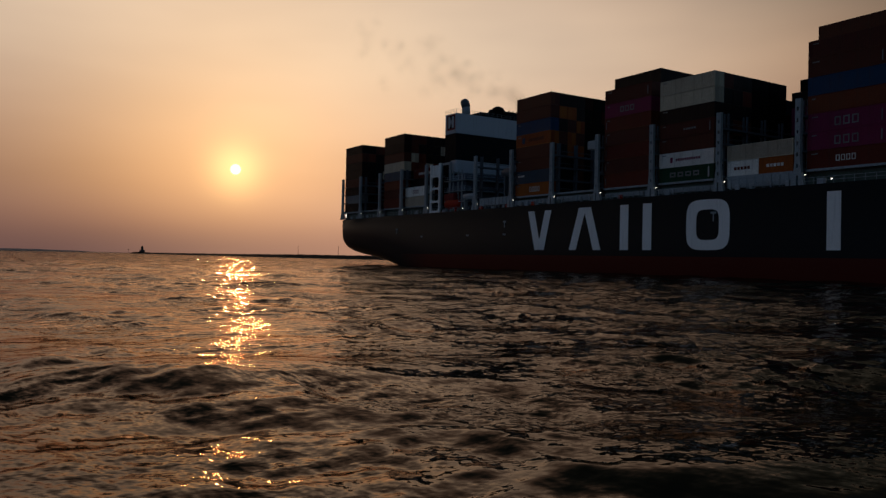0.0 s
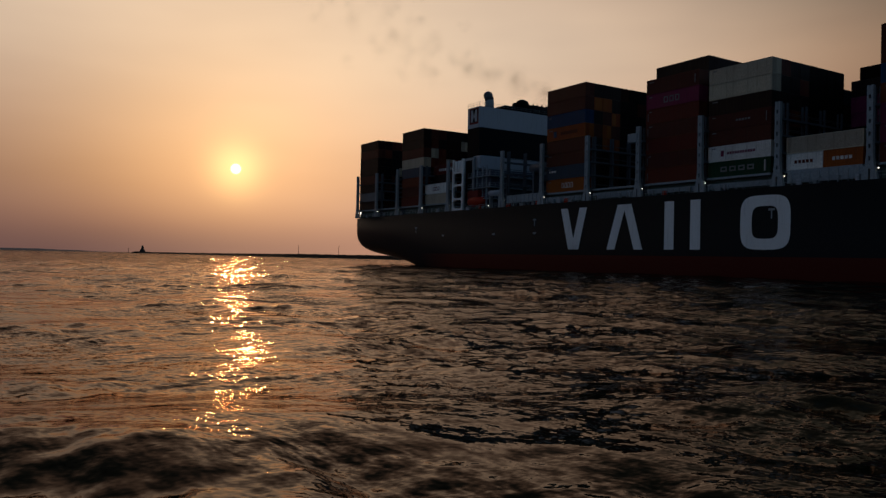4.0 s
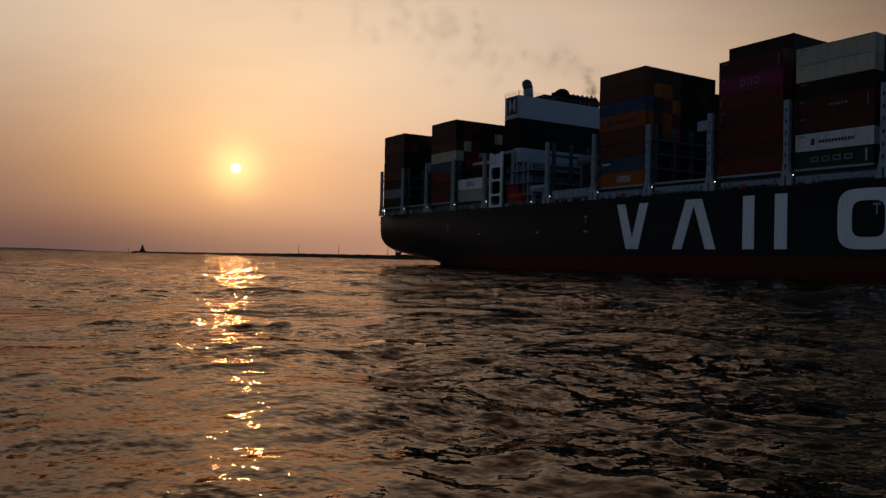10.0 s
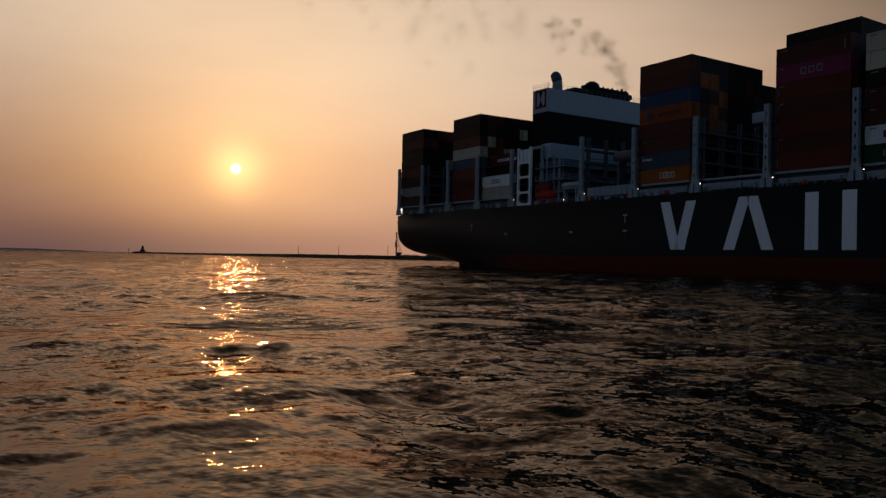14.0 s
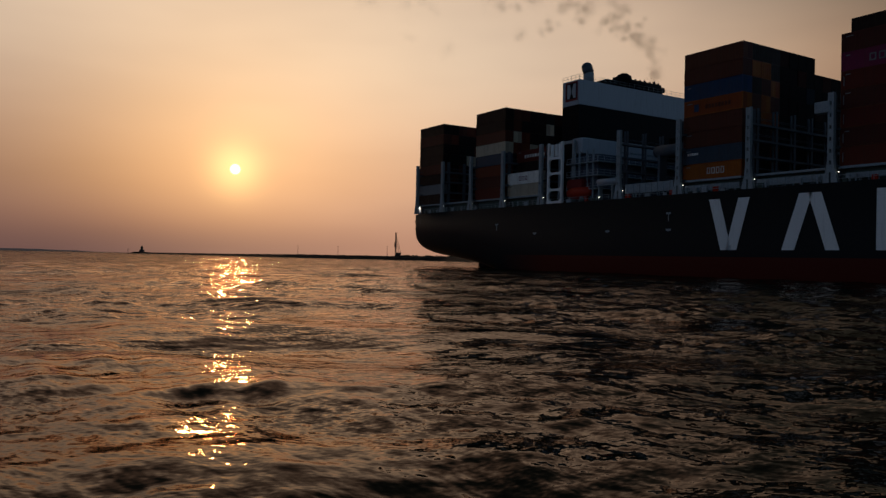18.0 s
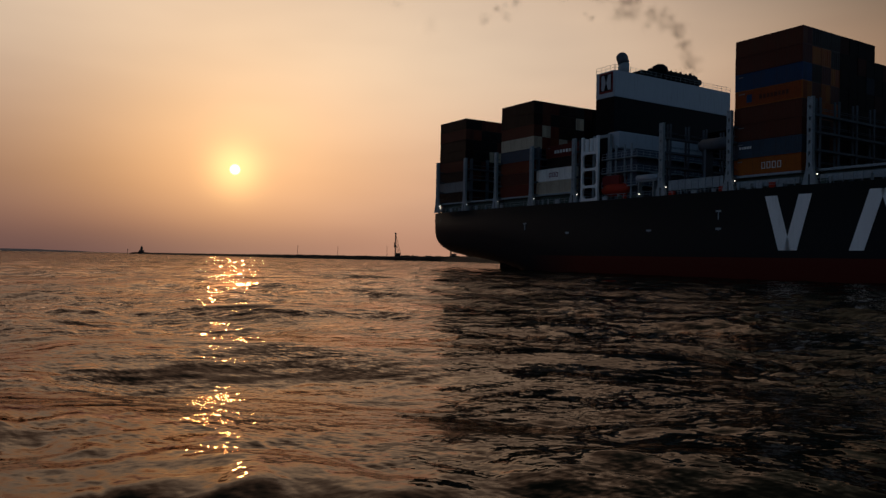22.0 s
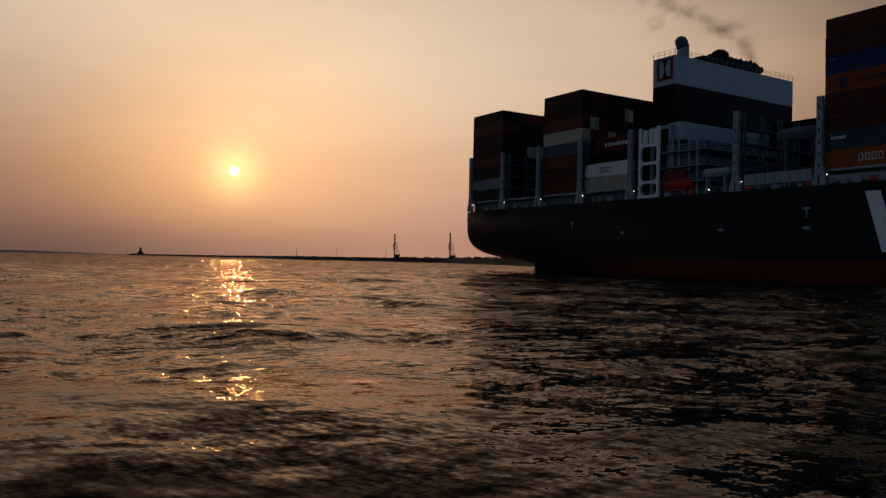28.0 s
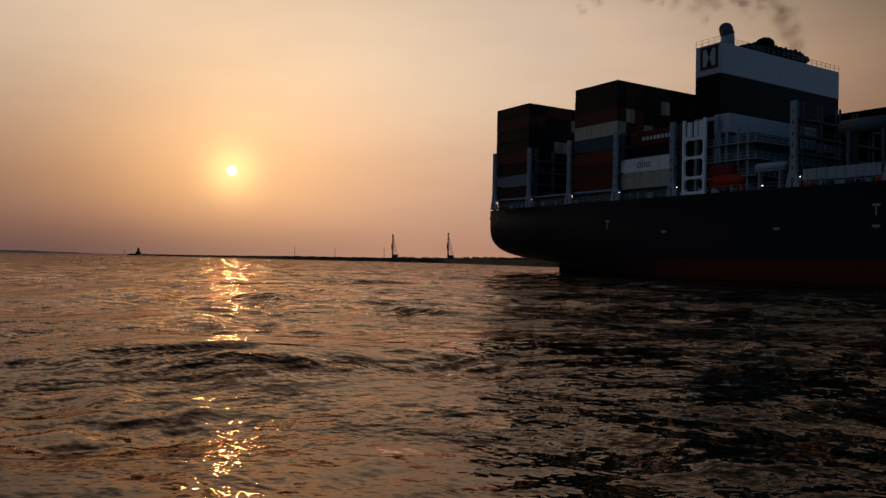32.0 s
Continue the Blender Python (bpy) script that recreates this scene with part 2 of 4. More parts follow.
PAINT = dict(
    brown=(0.082, 0.020, 0.013), dark=(0.013, 0.006, 0.0055), rust=(0.125, 0.023, 0.012), orange=(0.28, 0.066, 0.010), blue=(0.008, 0.042, 0.12),
    pink=(0.17, 0.015, 0.06), cream=(0.44, 0.38, 0.29), white=(0.68, 0.66, 0.63), green=(0.005, 0.05, 0.026),
    black=(0.009, 0.008, 0.008), slate=(0.036, 0.06, 0.09), grey=(0.17, 0.18, 0.19))
BOX = {k: material("container_" + k, c, rough=0.5, stain=0.35, ribs=0.035, per_object=0.18, gloss=0.09) for k, c in PAINT.items()}
# inner stacks: paints cut to 0.4, the shade on their ends put into the colour
MIXED_SHADED = mixed_boxes("containers_mixed_shaded", [tuple(0.4 * v for v in PAINT[k]) for k in ("dark", "dark", "dark", "brown", "dark", "black", "dark", "rust", "black", "dark", "brown", "dark", "black", "slate", "dark", "dark")])
HULL = material("hull_paint", (0.0082, 0.0110, 0.0142), rough=0.5, spread=0.3, stain=0.3, relief=0.004, dirt=(0.010, 0.010, 0.010))
HULL.node_tree.nodes["Principled BSDF"].inputs["Specular IOR Level"].default_value = 0.085
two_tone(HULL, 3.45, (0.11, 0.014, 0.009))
MARK_WHITE = material("lettering_white", (0.80, 0.81, 0.82), rough=0.5, spread=0.08, stain=0.25)
STEEL = material("deck_grey_steel", (0.28, 0.32, 0.35), rough=0.5, stain=0.4)
BRIDGE = material("bridge_dark_steel", (0.085, 0.105, 0.128), rough=0.55, stain=0.4)
DECK = material("deck_green_steel", (0.07, 0.10, 0.085), rough=0.6, stain=0.6)
SHIP_WHITE = material("ship_white_paint", (0.37, 0.41, 0.47), rough=0.45, spread=0.06, stain=0.3)
SHIP_BLACK = material("ship_black_paint", (0.0035, 0.005, 0.0075), rough=0.5, stain=0.15, dirt=(0.008, 0.008, 0.009), gloss=0.04)
HOUSE = material("deckhouse_paint", (0.085, 0.105, 0.145), rough=0.5, stain=0.4)
SHIP_RED = material("ship_red_paint", (0.17, 0.016, 0.018), rough=0.45, stain=0.2)
LAMP = glowing("deck_lamp_glass", (1.0, 0.93, 0.8), 2.2)
RAFT = material("lifeboat_orange", (0.42, 0.03, 0.012), rough=0.4, stain=0.2)
ROCK = material("breakwater_rock", (0.020, 0.017, 0.015), rough=0.9, spread=0.4, relief=0.2, grain=0.8)
SHRUB = material("shrub_green", (0.035, 0.042, 0.02), rough=0.9, spread=0.4)
# haze over the distant shore is painted into this pale land colour
HAZED_LAND = material("hazed_land", (0.45, 0.33, 0.28), rough=1.0)
TOWER_STONE = material("lighthouse_masonry", (0.07, 0.06, 0.052), rough=0.8)
RIG = material("rig_steel", (0.04, 0.034, 0.03), rough=0.6)

# ---- mesh tools ----


def box(bm, x0, x1, y0, y1, z0, z1):
    v = [bm.verts.new(p) for p in ((x0, y0, z0), (x1, y0, z0), (x1, y1, z0), (x0, y1, z0), (x0, y0, z1), (x1, y0, z1), (x1, y1, z1), (x0, y1, z1))]
    for f in ((3, 2, 1, 0), (4, 5, 6, 7), (0, 1, 5, 4), (1, 2, 6, 5), (2, 3, 7, 6), (3, 0, 4, 7)):
        bm.faces.new([v[i] for i in f])


def rod(bm, a, b, r, r2=None, sides=8):
    a, b = Vector(a), Vector(b)
    m = Matrix.Translation((a + b) / 2) @ (b - a).to_track_quat("Z", "Y").to_matrix().to_4x4()
    bmesh.ops.create_cone(bm, cap_ends=True, segments=sides, radius1=r, radius2=r if r2 is None else r2, depth=(b - a).length, matrix=m)


def ball(bm, at, r, squash=(1, 1, 1), sub=2):
    bmesh.ops.create_icosphere(bm, subdivisions=sub, radius=r, matrix=Matrix.Translation(at) @ Matrix.Diagonal((*squash, 1)))


def prism(bm, outline, y0, y1):
    """A plate whose outline lies in x and z."""
    n = len(outline)
    a, b = [bm.verts.new((x, y0, z)) for x, z in outline], [bm.verts.new((x, y1, z)) for x, z in outline]
    bm.faces.new(a)
    bm.faces.new(b[::-1])
    for i in range(n):
        bm.faces.new((a[i], b[i], b[(i + 1) % n], a[(i + 1) % n]))
    bmesh.ops.recalc_face_normals(bm, faces=bm.faces)


def bevel(bm, w, seg=1):
    bmesh.ops.bevel(bm, geom=bm.edges[:], offset=w, segments=seg, affect="EDGES", clamp_overlap=True)


def mesh(name, bm, mat, smooth=False):
    me = bpy.data.meshes.new(name)
    bm.to_mesh(me)
    bm.free()
    me.materials.append(mat)
    if smooth:
        me.polygons.foreach_set("use_smooth", [True] * len(me.polygons))
    return me


def part(name, bm, mat, parent, label="", smooth=False, at=None):
    ob = new(name, mesh(name, bm, mat, smooth))
    ob.parent = parent
    if at:
        ob.matrix_basis = at
    return tagged(ob, label)


def thing(name, bm, mat, label, category, group="", kind="", at=None, smooth=False):
    ob = new(name, mesh(name, bm, mat, smooth))
    if at:
        ob.matrix_basis = at
    return tagged(ob, label, category, group, kind)


def fresh():
    return bmesh.new()


# ---- sea ----
SEA_DRIFT = (0.25, -1.3)


def sea_height(x, y, step):
    rng = np.random.RandomState(5)
    z = np.zeros_like(x)
    # gusts: patches of steeper water between smoother ones
    gust = np.zeros_like(x)
    for i in range(14):
        wave, a = 5 * 5 ** rng.rand(), rng.rand() * 6.28
        gust += np.sin(6.283 / wave * (x * math.cos(a) * 0.7 + y * math.sin(a)) + rng.rand() * 6.28)
    gust = np.clip(0.85 + 0.32 * gust, 0.4, 1.5)
    for i in range(104):
        wave = 0.28 * (30 / 0.28) ** ((i + rng.rand()) / 104)
        # two crossing trains: the wind's, and the wash of the ship
        a = radians(rng.normal(222 if i % 2 else 288, 22 if wave > 1.5 else 36))
        k = 2 * math.pi / wave
        amp = 0.026 / k * (0.6 + 0.8 * rng.rand()) * (0.55 if wave < 0.8 else 0.85 if wave < 1.4 else 1.15 if wave < 5 else 1.05 if wave < 9 else (9 / wave) ** 0.5)
        fade = np.clip((wave / step - 1.3) / 1.5, 0, 1)
        phase = k * (x * math.cos(a) + y * math.sin(a)) + rng.rand() * 6.28
        s = np.sin(phase + 0.35 * np.sin(phase * 0.37 + i))
        if wave > 1.3:
            s = 0.45 * s + 0.9 * (1 - np.sqrt(np.sin(phase / 2) ** 2 + 0.012)) - 0.33
        z += amp * fade * s * (gust if wave < 7 else 1)
    return z


def build_sea():
    ys = [-4500.0, -900.0, -200.0, -60.0, -28.0]
    y = -17.0
    while y < 4900:
        ys.append(y)
        y += max(0.08, 0.0085 * (abs(y) - 20))
    ys.append(4900.0)
    inner = np.linspace(-1, 1, 860)
    u = np.concatenate([[-200, -60, -12, -4, -2, -1.3], inner, [1.3, 2, 4, 12, 60, 200]])
    yy, uu = np.meshgrid(np.array(ys), u, indexing="ij")
    width = 6 + 0.61 * np.maximum(yy + 22, 4)
    xx = uu * width
    xx = np.clip(xx, -4900, 4900)
    step = np.maximum(np.abs(np.gradient(xx, axis=1)), np.abs(np.gradient(yy, axis=0)))
    zz = sea_height(xx, yy, step)
    h, w = xx.shape
    me = bpy.data.meshes.new("water")
    co = np.stack([xx, yy, zz], -1).reshape(-1, 3).astype(np.float32)
    idx = np.arange(h * w).reshape(h, w)
    quads = np.stack([idx[:-1, :-1], idx[:-1, 1:], idx[1:, 1:], idx[1:, :-1]], -1).reshape(-1, 4)
    me.vertices.add(h * w)
    me.vertices.foreach_set("co", co.ravel())
    me.loops.add(quads.size)
    me.loops.foreach_set("vertex_index", quads.ravel().astype(np.int32))
    me.polygons.add(len(quads))
    me.polygons.foreach_set("loop_start", np.arange(0, quads.size, 4, dtype=np.int32))
    me.polygons.foreach_set("use_smooth", np.ones(len(quads), dtype=bool))
    me.update(calc_edges=True)
    me.materials.append(water_material())
    return tagged(new("water", me), "dark choppy sea water with small wind waves at sunset", "water", kind="structure")


sea = build_sea()

# ---- breakwater and far shore ----
DYKE = [(-790, 1990), (-480, 1450), (-172, 880), (-58, 790), (9, 735), (62, 440), (100, 330), (150, 290)]


def dyke_at(d):
    """A place along the breakwater, d metres from its head, and its way."""
    for (x0, y0), (x1, y1) in zip(DYKE, DYKE[1:]):
        n = math.hypot(x1 - x0, y1 - y0)
        if d <= n or (x1, y1) == DYKE[-1]:
            return Vector((x0 + (x1 - x0) * d / n, y0 + (y1 - y0) * d / n, 0)), Vector(((x1 - x0) / n, (y1 - y0) / n, 0))
        d -= n


def build_dyke():
    rng = random.Random(3)
    total = sum(math.dist(a, b) for a, b in zip(DYKE, DYKE[1:]))
    bm, rows, d = fresh(), [], 0.0
    while d < total:
        p, w = dyke_at(d)
        nrm = Vector((w.y, -w.x, 0))
        top = 3.0 + 1.0 * min(1, max(0, (d - 1000) / 500)) + rng.uniform(-0.25, 0.25)
        if p.y < 600:
            top = 3.6 + rng.uniform(-0.45, 0.45)
        ring = []
        for off, z in ((-16, -3), (-9, 0.6 * top), (-4, top), (4, top + 0.1), (8, 0.65 * top), (12, 0.4), (17, -3)):
            ring.append(bm.verts.new(p + nrm * (off + rng.uniform(-0.7, 0.7)) + Vector((0, 0, z + rng.uniform(-0.3, 0.3)))))
        rows.append(ring)
        d += 6
    for a, b in zip(rows, rows[1:]):
        for i in range(len(a) - 1):
            bm.faces.new((a[i], a[i + 1], b[i + 1], b[i]))
    for ring in (rows[0], rows[-1]):
        bm.faces.new(ring)
    bmesh.ops.recalc_face_normals(bm, faces=bm.faces)
    thing("breakwater", bm, ROCK, "long low dark rubble breakwater in the sea", "breakwater", kind="structure")


build_dyke()


def far_place(ratio):
    """Where the way from the camera with x / y = ratio crosses the breakwater."""
    for (x0, y0), (x1, y1) in zip(DYKE, DYKE[1:]):
        a, b = x0 - ratio * y0, x1 - ratio * y1
        if a <= 0 <= b or b <= 0 <= a:
            k = a / (a - b)
            return x0 + (x1 - x0) * k, y0 + (y1 - y0) * k


def lighthouse(x, y):
    root = tagged(new("lighthouse"), "small dark lighthouse tower on the breakwater head", "lighthouse")
    root.matrix_basis = pose(x, y, 1.0)
    bm = fresh()
    box(bm, -4.9, 4.9, -4.9, 4.9, 0, 8.2)
    bevel(bm, 0.5)
    part("base_building", bm, TOWER_STONE, root)
    bm = fresh()
    prism(bm, [(-26, -1.5), (30, -1.5), (24, 1.8), (9, 3.2), (-12, 3.2), (-21, 2.0)], -9, 9)
    part("stone_apron", bm, ROCK, root, "low dark stone apron round the tower")
    bm = fresh()
    rod(bm, (0, 0, 8.2), (0, 0, 13.4), 3.1, 2.7, 12)
    part("tower", bm, TOWER_STONE, root)
    bm = fresh()
    rod(bm, (0, 0, 13.4), (0, 0, 14.2), 3.7, 3.7, 12)
    part("gallery", bm, TOWER_STONE, root)
    bm = fresh()
    rod(bm, (0, 0, 14.2), (0, 0, 16.6), 2.2, 2.2, 10)
    lantern = part("lantern", bm, RIG, root)
    bm = fresh()
    rod(bm, (0, 0, 16.6), (0, 0, 18.4), 2.7, 0.2, 10)
    part("roof", bm, RIG, lantern)
    post = tagged(new("beacon_post"), "thin dark beacon post at the end of the breakwater", "beacon post")
    post.matrix_basis = pose(x - 42, y + 20, 0)
    bm = fresh()
    rod(bm, (0, 0, -3), (0, 0, 9.5), 0.5, 0.4, 8)
    part("post", bm, RIG, post)
    bm = fresh()
    box(bm, -1.0, 1.0, -1.0, 1.0, 9.5, 11)
    part("beacon_head", bm, RIG, post)


def light_pole(x, y, z, h):
    root = tagged(new("light_pole"), "tall thin light pole on the breakwater", "light pole", "poles on the breakwater")
    root.matrix_basis = pose(x, y, z)
    bm = fresh()
    rod(bm, (0, 0, -0.5), (0, 0, h), 0.24, 0.15, 8)
    part("pole", bm, RIG, root)
    bm = fresh()
    box(bm, -0.8, 0.8, -0.3, 0.3, h, h + 0.25)
    part("lamp_head", bm, RIG, root)
    bm = fresh()
    box(bm, -0.7, 0.7, -0.7, 0.7, -0.6, 0.4)
    part("footing", bm, ROCK, root)


def piling_rig(x, y, z, h):
    root = tagged(new("piling_rig"), "dark tall piling rig standing on the breakwater", "piling rig", "rigs on the breakwater")
    root.matrix_basis = pose(x, y, z)
    bm = fresh()
    for sx in (-0.5, 0.5):
        for sy in (-0.5, 0.5):
            rod(bm, (sx, sy, 0.5), (sx * 0.8, sy * 0.8, h), 0.34, 0.28, 6)
    for i in range(int(h / 1.4)):
        s = 1 if i % 2 else -1
        rod(bm, (-0.5 * s, -0.5, i * 1.4 + 0.5), (0.5 * s, -0.5, i * 1.4 + 1.9), 0.2, None, 5)
        rod(bm, (-0.5 * s, 0.5, i * 1.4 + 0.5), (0.5 * s, 0.5, i * 1.4 + 1.9), 0.2, None, 5)
    part("mast", bm, RIG, root)
    bm = fresh()
    for top, foot, y in ((0.92, 5.6, 0.0), (0.74, 4.2, 0.9), (0.56, 3.0, -0.9)):
        rod(bm, (0.4, 0, h * top), (foot, y, 1.6), 0.17, None, 6)
    part("back_stay", bm, RIG, root)
    bm = fresh()
    box(bm, 0.6, 5.2, -1.5, 1.5, 1.0, 3.2)
    bevel(bm, 0.15)
    part("machine_house", bm, RIG, root)
    for sy in (-1.6, 1.0):
        bm = fresh()
        box(bm, -0.6, 4.8, sy, sy + 0.7, -0.4, 1.0)
        bevel(bm, 0.3)
        part("crawler_track", bm, RIG, root)
    bm = fresh()
    box(bm, -1.4, -0.5, -0.6, 0.6, h * 0.38, h * 0.62)
    part("hammer", bm, RIG, root)
    bm = fresh()
    box(bm, -1.0, 1.0, -0.8, 0.8, h, h + 0.8)
    part("mast_head", bm, RIG, root)


def shrub(x, y, z, w, h, seed):
    rng = random.Random(seed)
    bm = fresh()
    for i in range(int(9 * w)):
        q = Vector((rng.uniform(-w, w) * 0.55, rng.gauss(0, 0.8), 0))
        q.z = h * (0.15 + 0.65 * rng.random() * max(0.15, 1 - (abs(q.x) / (0.6 * w)) ** 2))
        ball(bm, q, rng.uniform(0.22, 0.5), (1.3, 1.1, 0.9), 1)
    for v in bm.verts:
        v.co += Vector((rng.uniform(-0.12, 0.12), rng.uniform(-0.12, 0.12), rng.uniform(-0.1, 0.1)))
    root = tagged(new("shrub"), "dark low shrub growing on the breakwater", "shrub", "shrubs on the breakwater")
    root.matrix_basis = pose(x, y, z)
    part("crown", bm, SHRUB, root)
    bm = fresh()
    rod(bm, (0, 0, -0.6), (0, 0, h * 0.5), 0.2, 0.1, 6)
    part("trunk", bm, RIG, root)


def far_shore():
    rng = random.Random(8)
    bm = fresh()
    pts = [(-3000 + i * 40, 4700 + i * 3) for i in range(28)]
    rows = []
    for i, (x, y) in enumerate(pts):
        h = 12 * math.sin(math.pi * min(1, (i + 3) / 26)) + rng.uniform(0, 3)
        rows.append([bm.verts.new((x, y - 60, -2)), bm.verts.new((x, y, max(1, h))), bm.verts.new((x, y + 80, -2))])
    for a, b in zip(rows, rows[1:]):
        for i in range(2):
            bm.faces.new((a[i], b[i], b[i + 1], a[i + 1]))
    thing("backdrop", bm, HAZED_LAND, "low shore on the horizon, pale with painted haze", "far shore", kind="structure")


lighthouse(*far_place(-0.3881))
for ratio, height in ((-0.1868, 9.6), (-0.1350, 9.2), (-0.0715, 9.8)):
    light_pole(*far_place(ratio), 3.8, height)
for ratio, height in ((-0.0606, 22.5), (0.0109, 23.5)):
    piling_rig(*far_place(ratio), 4.2, height)
shrub_rng = random.Random(40)
for i in range(34):
    ratio = -0.055 + i * 0.0058 + shrub_rng.uniform(-0.002, 0.002)
    shrub(*far_place(ratio), 3.3, shrub_rng.uniform(4, 9), shrub_rng.uniform(1.2, 2.6) + (0.8 if i > 12 else 0), i)
for i, ratio in enumerate((-0.165, -0.15, -0.128, -0.11, -0.098, -0.084, -0.075)):
    shrub(*far_place(ratio), 3.1, shrub_rng.uniform(4, 8), shrub_rng.uniform(0.8, 1.5), 60 + i)
far_shore()

# ---- the ship: x forward, y from its starboard side to port, z from the waterline ----
BEAM, DECK_Z = 49.0, 14.5
HEADING = -57.796
KEEL_LINE = [(-96.95, 8.6), (-96.75, 6.5), (-96.0, 4.9), (-94.1, 3.8), (-90.4, 3.1), (-85, 2.6), (-75, 1.7), (-68, 1.0), (-60, -0.6), (-46, -4), (-30, -8), (240, -8), (262, -4), (271, 4)]


def ship_pose(t):
    d = 2.7537 * t - 0.0014 * t * t
    a = radians(HEADING)
    return pose(15.033 + math.cos(a) * d, 179.10 + math.sin(a) * d, 0, 0, 0, HEADING)


TIMES = (0.0, 16.0, T_END)
ABOARD = []


def aboard(ob, m):
    """Notes a thing that the ship carries, at its pose on the ship."""
    ob.matrix_basis = ship_pose(0) @ m
    ABOARD.append((ob, m))
    return ob


def along(table, x):
    for (a, p), (b, q) in zip(table, table[1:]):
        if a <= x <= b:
            return p + (q - p) * (x - a) / (b - a)
    return table[-1][1]


def hull_mesh():
    xs = [-96.8, -96.6, -96.2, -95.5, -94.4, -93, -91.5, -89, -86, -82, -78, -74, -70, -66, -62, -58, -52, -46, -38, -30, -15, 0, 20, 40, 60, 80, 100, 130, 160, 190, 215, 235, 250, 260, 267, 271]
    bm, rows = fresh(), []
    for x in xs:
        zb = along(KEEL_LINE, x)
        half = BEAM / 2
        if x < -60:
            half -= 2.2 * ((-60 - x) / 36) ** 2.2 + (0.8 * max(0, (-95 - x) / 1.8) ** 2)
        if x > 180:
            half *= max(0.03, 1 - ((x - 180) / 92) ** 2.4)
        sharp = 5.5 + 3 * min(1, max(0, (x + 80) / 50))
        ring = []
        for i in range(33):
            th = -math.pi / 2 + math.pi * i / 32
            y = math.copysign(abs(math.sin(th)) ** (2 / sharp), math.sin(th)) * half
            z = DECK_Z - (DECK_Z - zb) * abs(math.cos(th)) ** (2 / sharp)
            ring.append(bm.verts.new((x, BEAM / 2 + y, z)))
        rows.append(ring)
    for a, b in zip(rows, rows[1:]):
        for i in range(32):
            bm.faces.new((a[i], a[i + 1], b[i + 1], b[i]))
    bm.faces.new(rows[0])
    bm.faces.new(rows[-1])
    for a, b in zip(rows, rows[1:]):
        bm.faces.new((a[0], a[-1], b[-1], b[0]))
    bmesh.ops.recalc_face_normals(bm, faces=bm.faces)
    return bm


ship = tagged(new("container_ship"), "huge dark-hulled container ship with white lettering and red boot topping", "container ship")
aboard(ship, pose(0, 0, 0))
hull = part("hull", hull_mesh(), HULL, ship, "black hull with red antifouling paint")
for p in hull.data.polygons:
    p.use_smooth = abs(p.normal.z) < 0.98 and abs(p.normal.x) < 0.98


def plate(outline):
    bm = fresh()
    prism(bm, outline, -0.03, 0.06)
    return bm


def bar(x0, z0, x1, z1, w):
    """A slanting stroke of width w along x, from (x0, z0) to (x1, z1)."""
    return [(x0 - w / 2, z0), (x0 + w / 2, z0), (x1 + w / 2, z1), (x1 - w / 2, z1)]


def hull_marks():
    lo, hi, w = 4.6, 13.25, 2.15
    strokes = [[bar(8.3, hi - 0.1, 10.75, lo, w), bar(14.1, hi - 0.1, 11.7, lo, w)],
               [bar(22.0, lo, 24.9, hi, w), bar(29.2, lo, 26.3, hi, w)],
               [bar(36.6, lo, 36.6, hi, w), bar(42.4, lo, 42.4, hi, w)],
               None,
               [bar(78.4, lo, 78.4, hi, w), bar(87.6, lo, 87.6, hi, w)]]
    for group in strokes:
        if group:
            for s in group:
                part("hull_mark", plate(s), MARK_WHITE, ship, "plain white painted bar")
            continue
        bm = fresh()
        outer, inner = [], []
        for k in range(32):
            a = 2 * math.pi * k / 32
            e = 0.5
            cx, cz = math.copysign(abs(math.cos(a)) ** e, math.cos(a)), math.copysign(abs(math.sin(a)) ** e, math.sin(a))
            outer.append((56.0 + 4.5 * cx, 8.93 + 4.33 * cz))
            inner.append((56.0 + 2.35 * cx, 8.93 + 2.6 * cz))
        for y in (-0.03, 0.06):
            o, q = [bm.verts.new((x, y, z)) for x, z in outer], [bm.verts.new((x, y, z)) for x, z in inner]
            for k in range(32):
                bm.faces.new((o[k], o[(k + 1) % 32], q[(k + 1) % 32], q[k]))
        part("hull_mark", bm, MARK_WHITE, ship, "plain white painted ring")


hull_marks()

# ---- deck fittings ----
BAYS = (-93.0, -79.4, -65.6, -52.0, 0.0, 14.6, 29.05, 43.45, 58.3, 72.9)
POSTS = (-91.6, -78.6, -65.4, -52.0, -38.0, -14.4, 0.2, 14.6, 28.6, 43.0, 57.9, 72.4, 86.9)


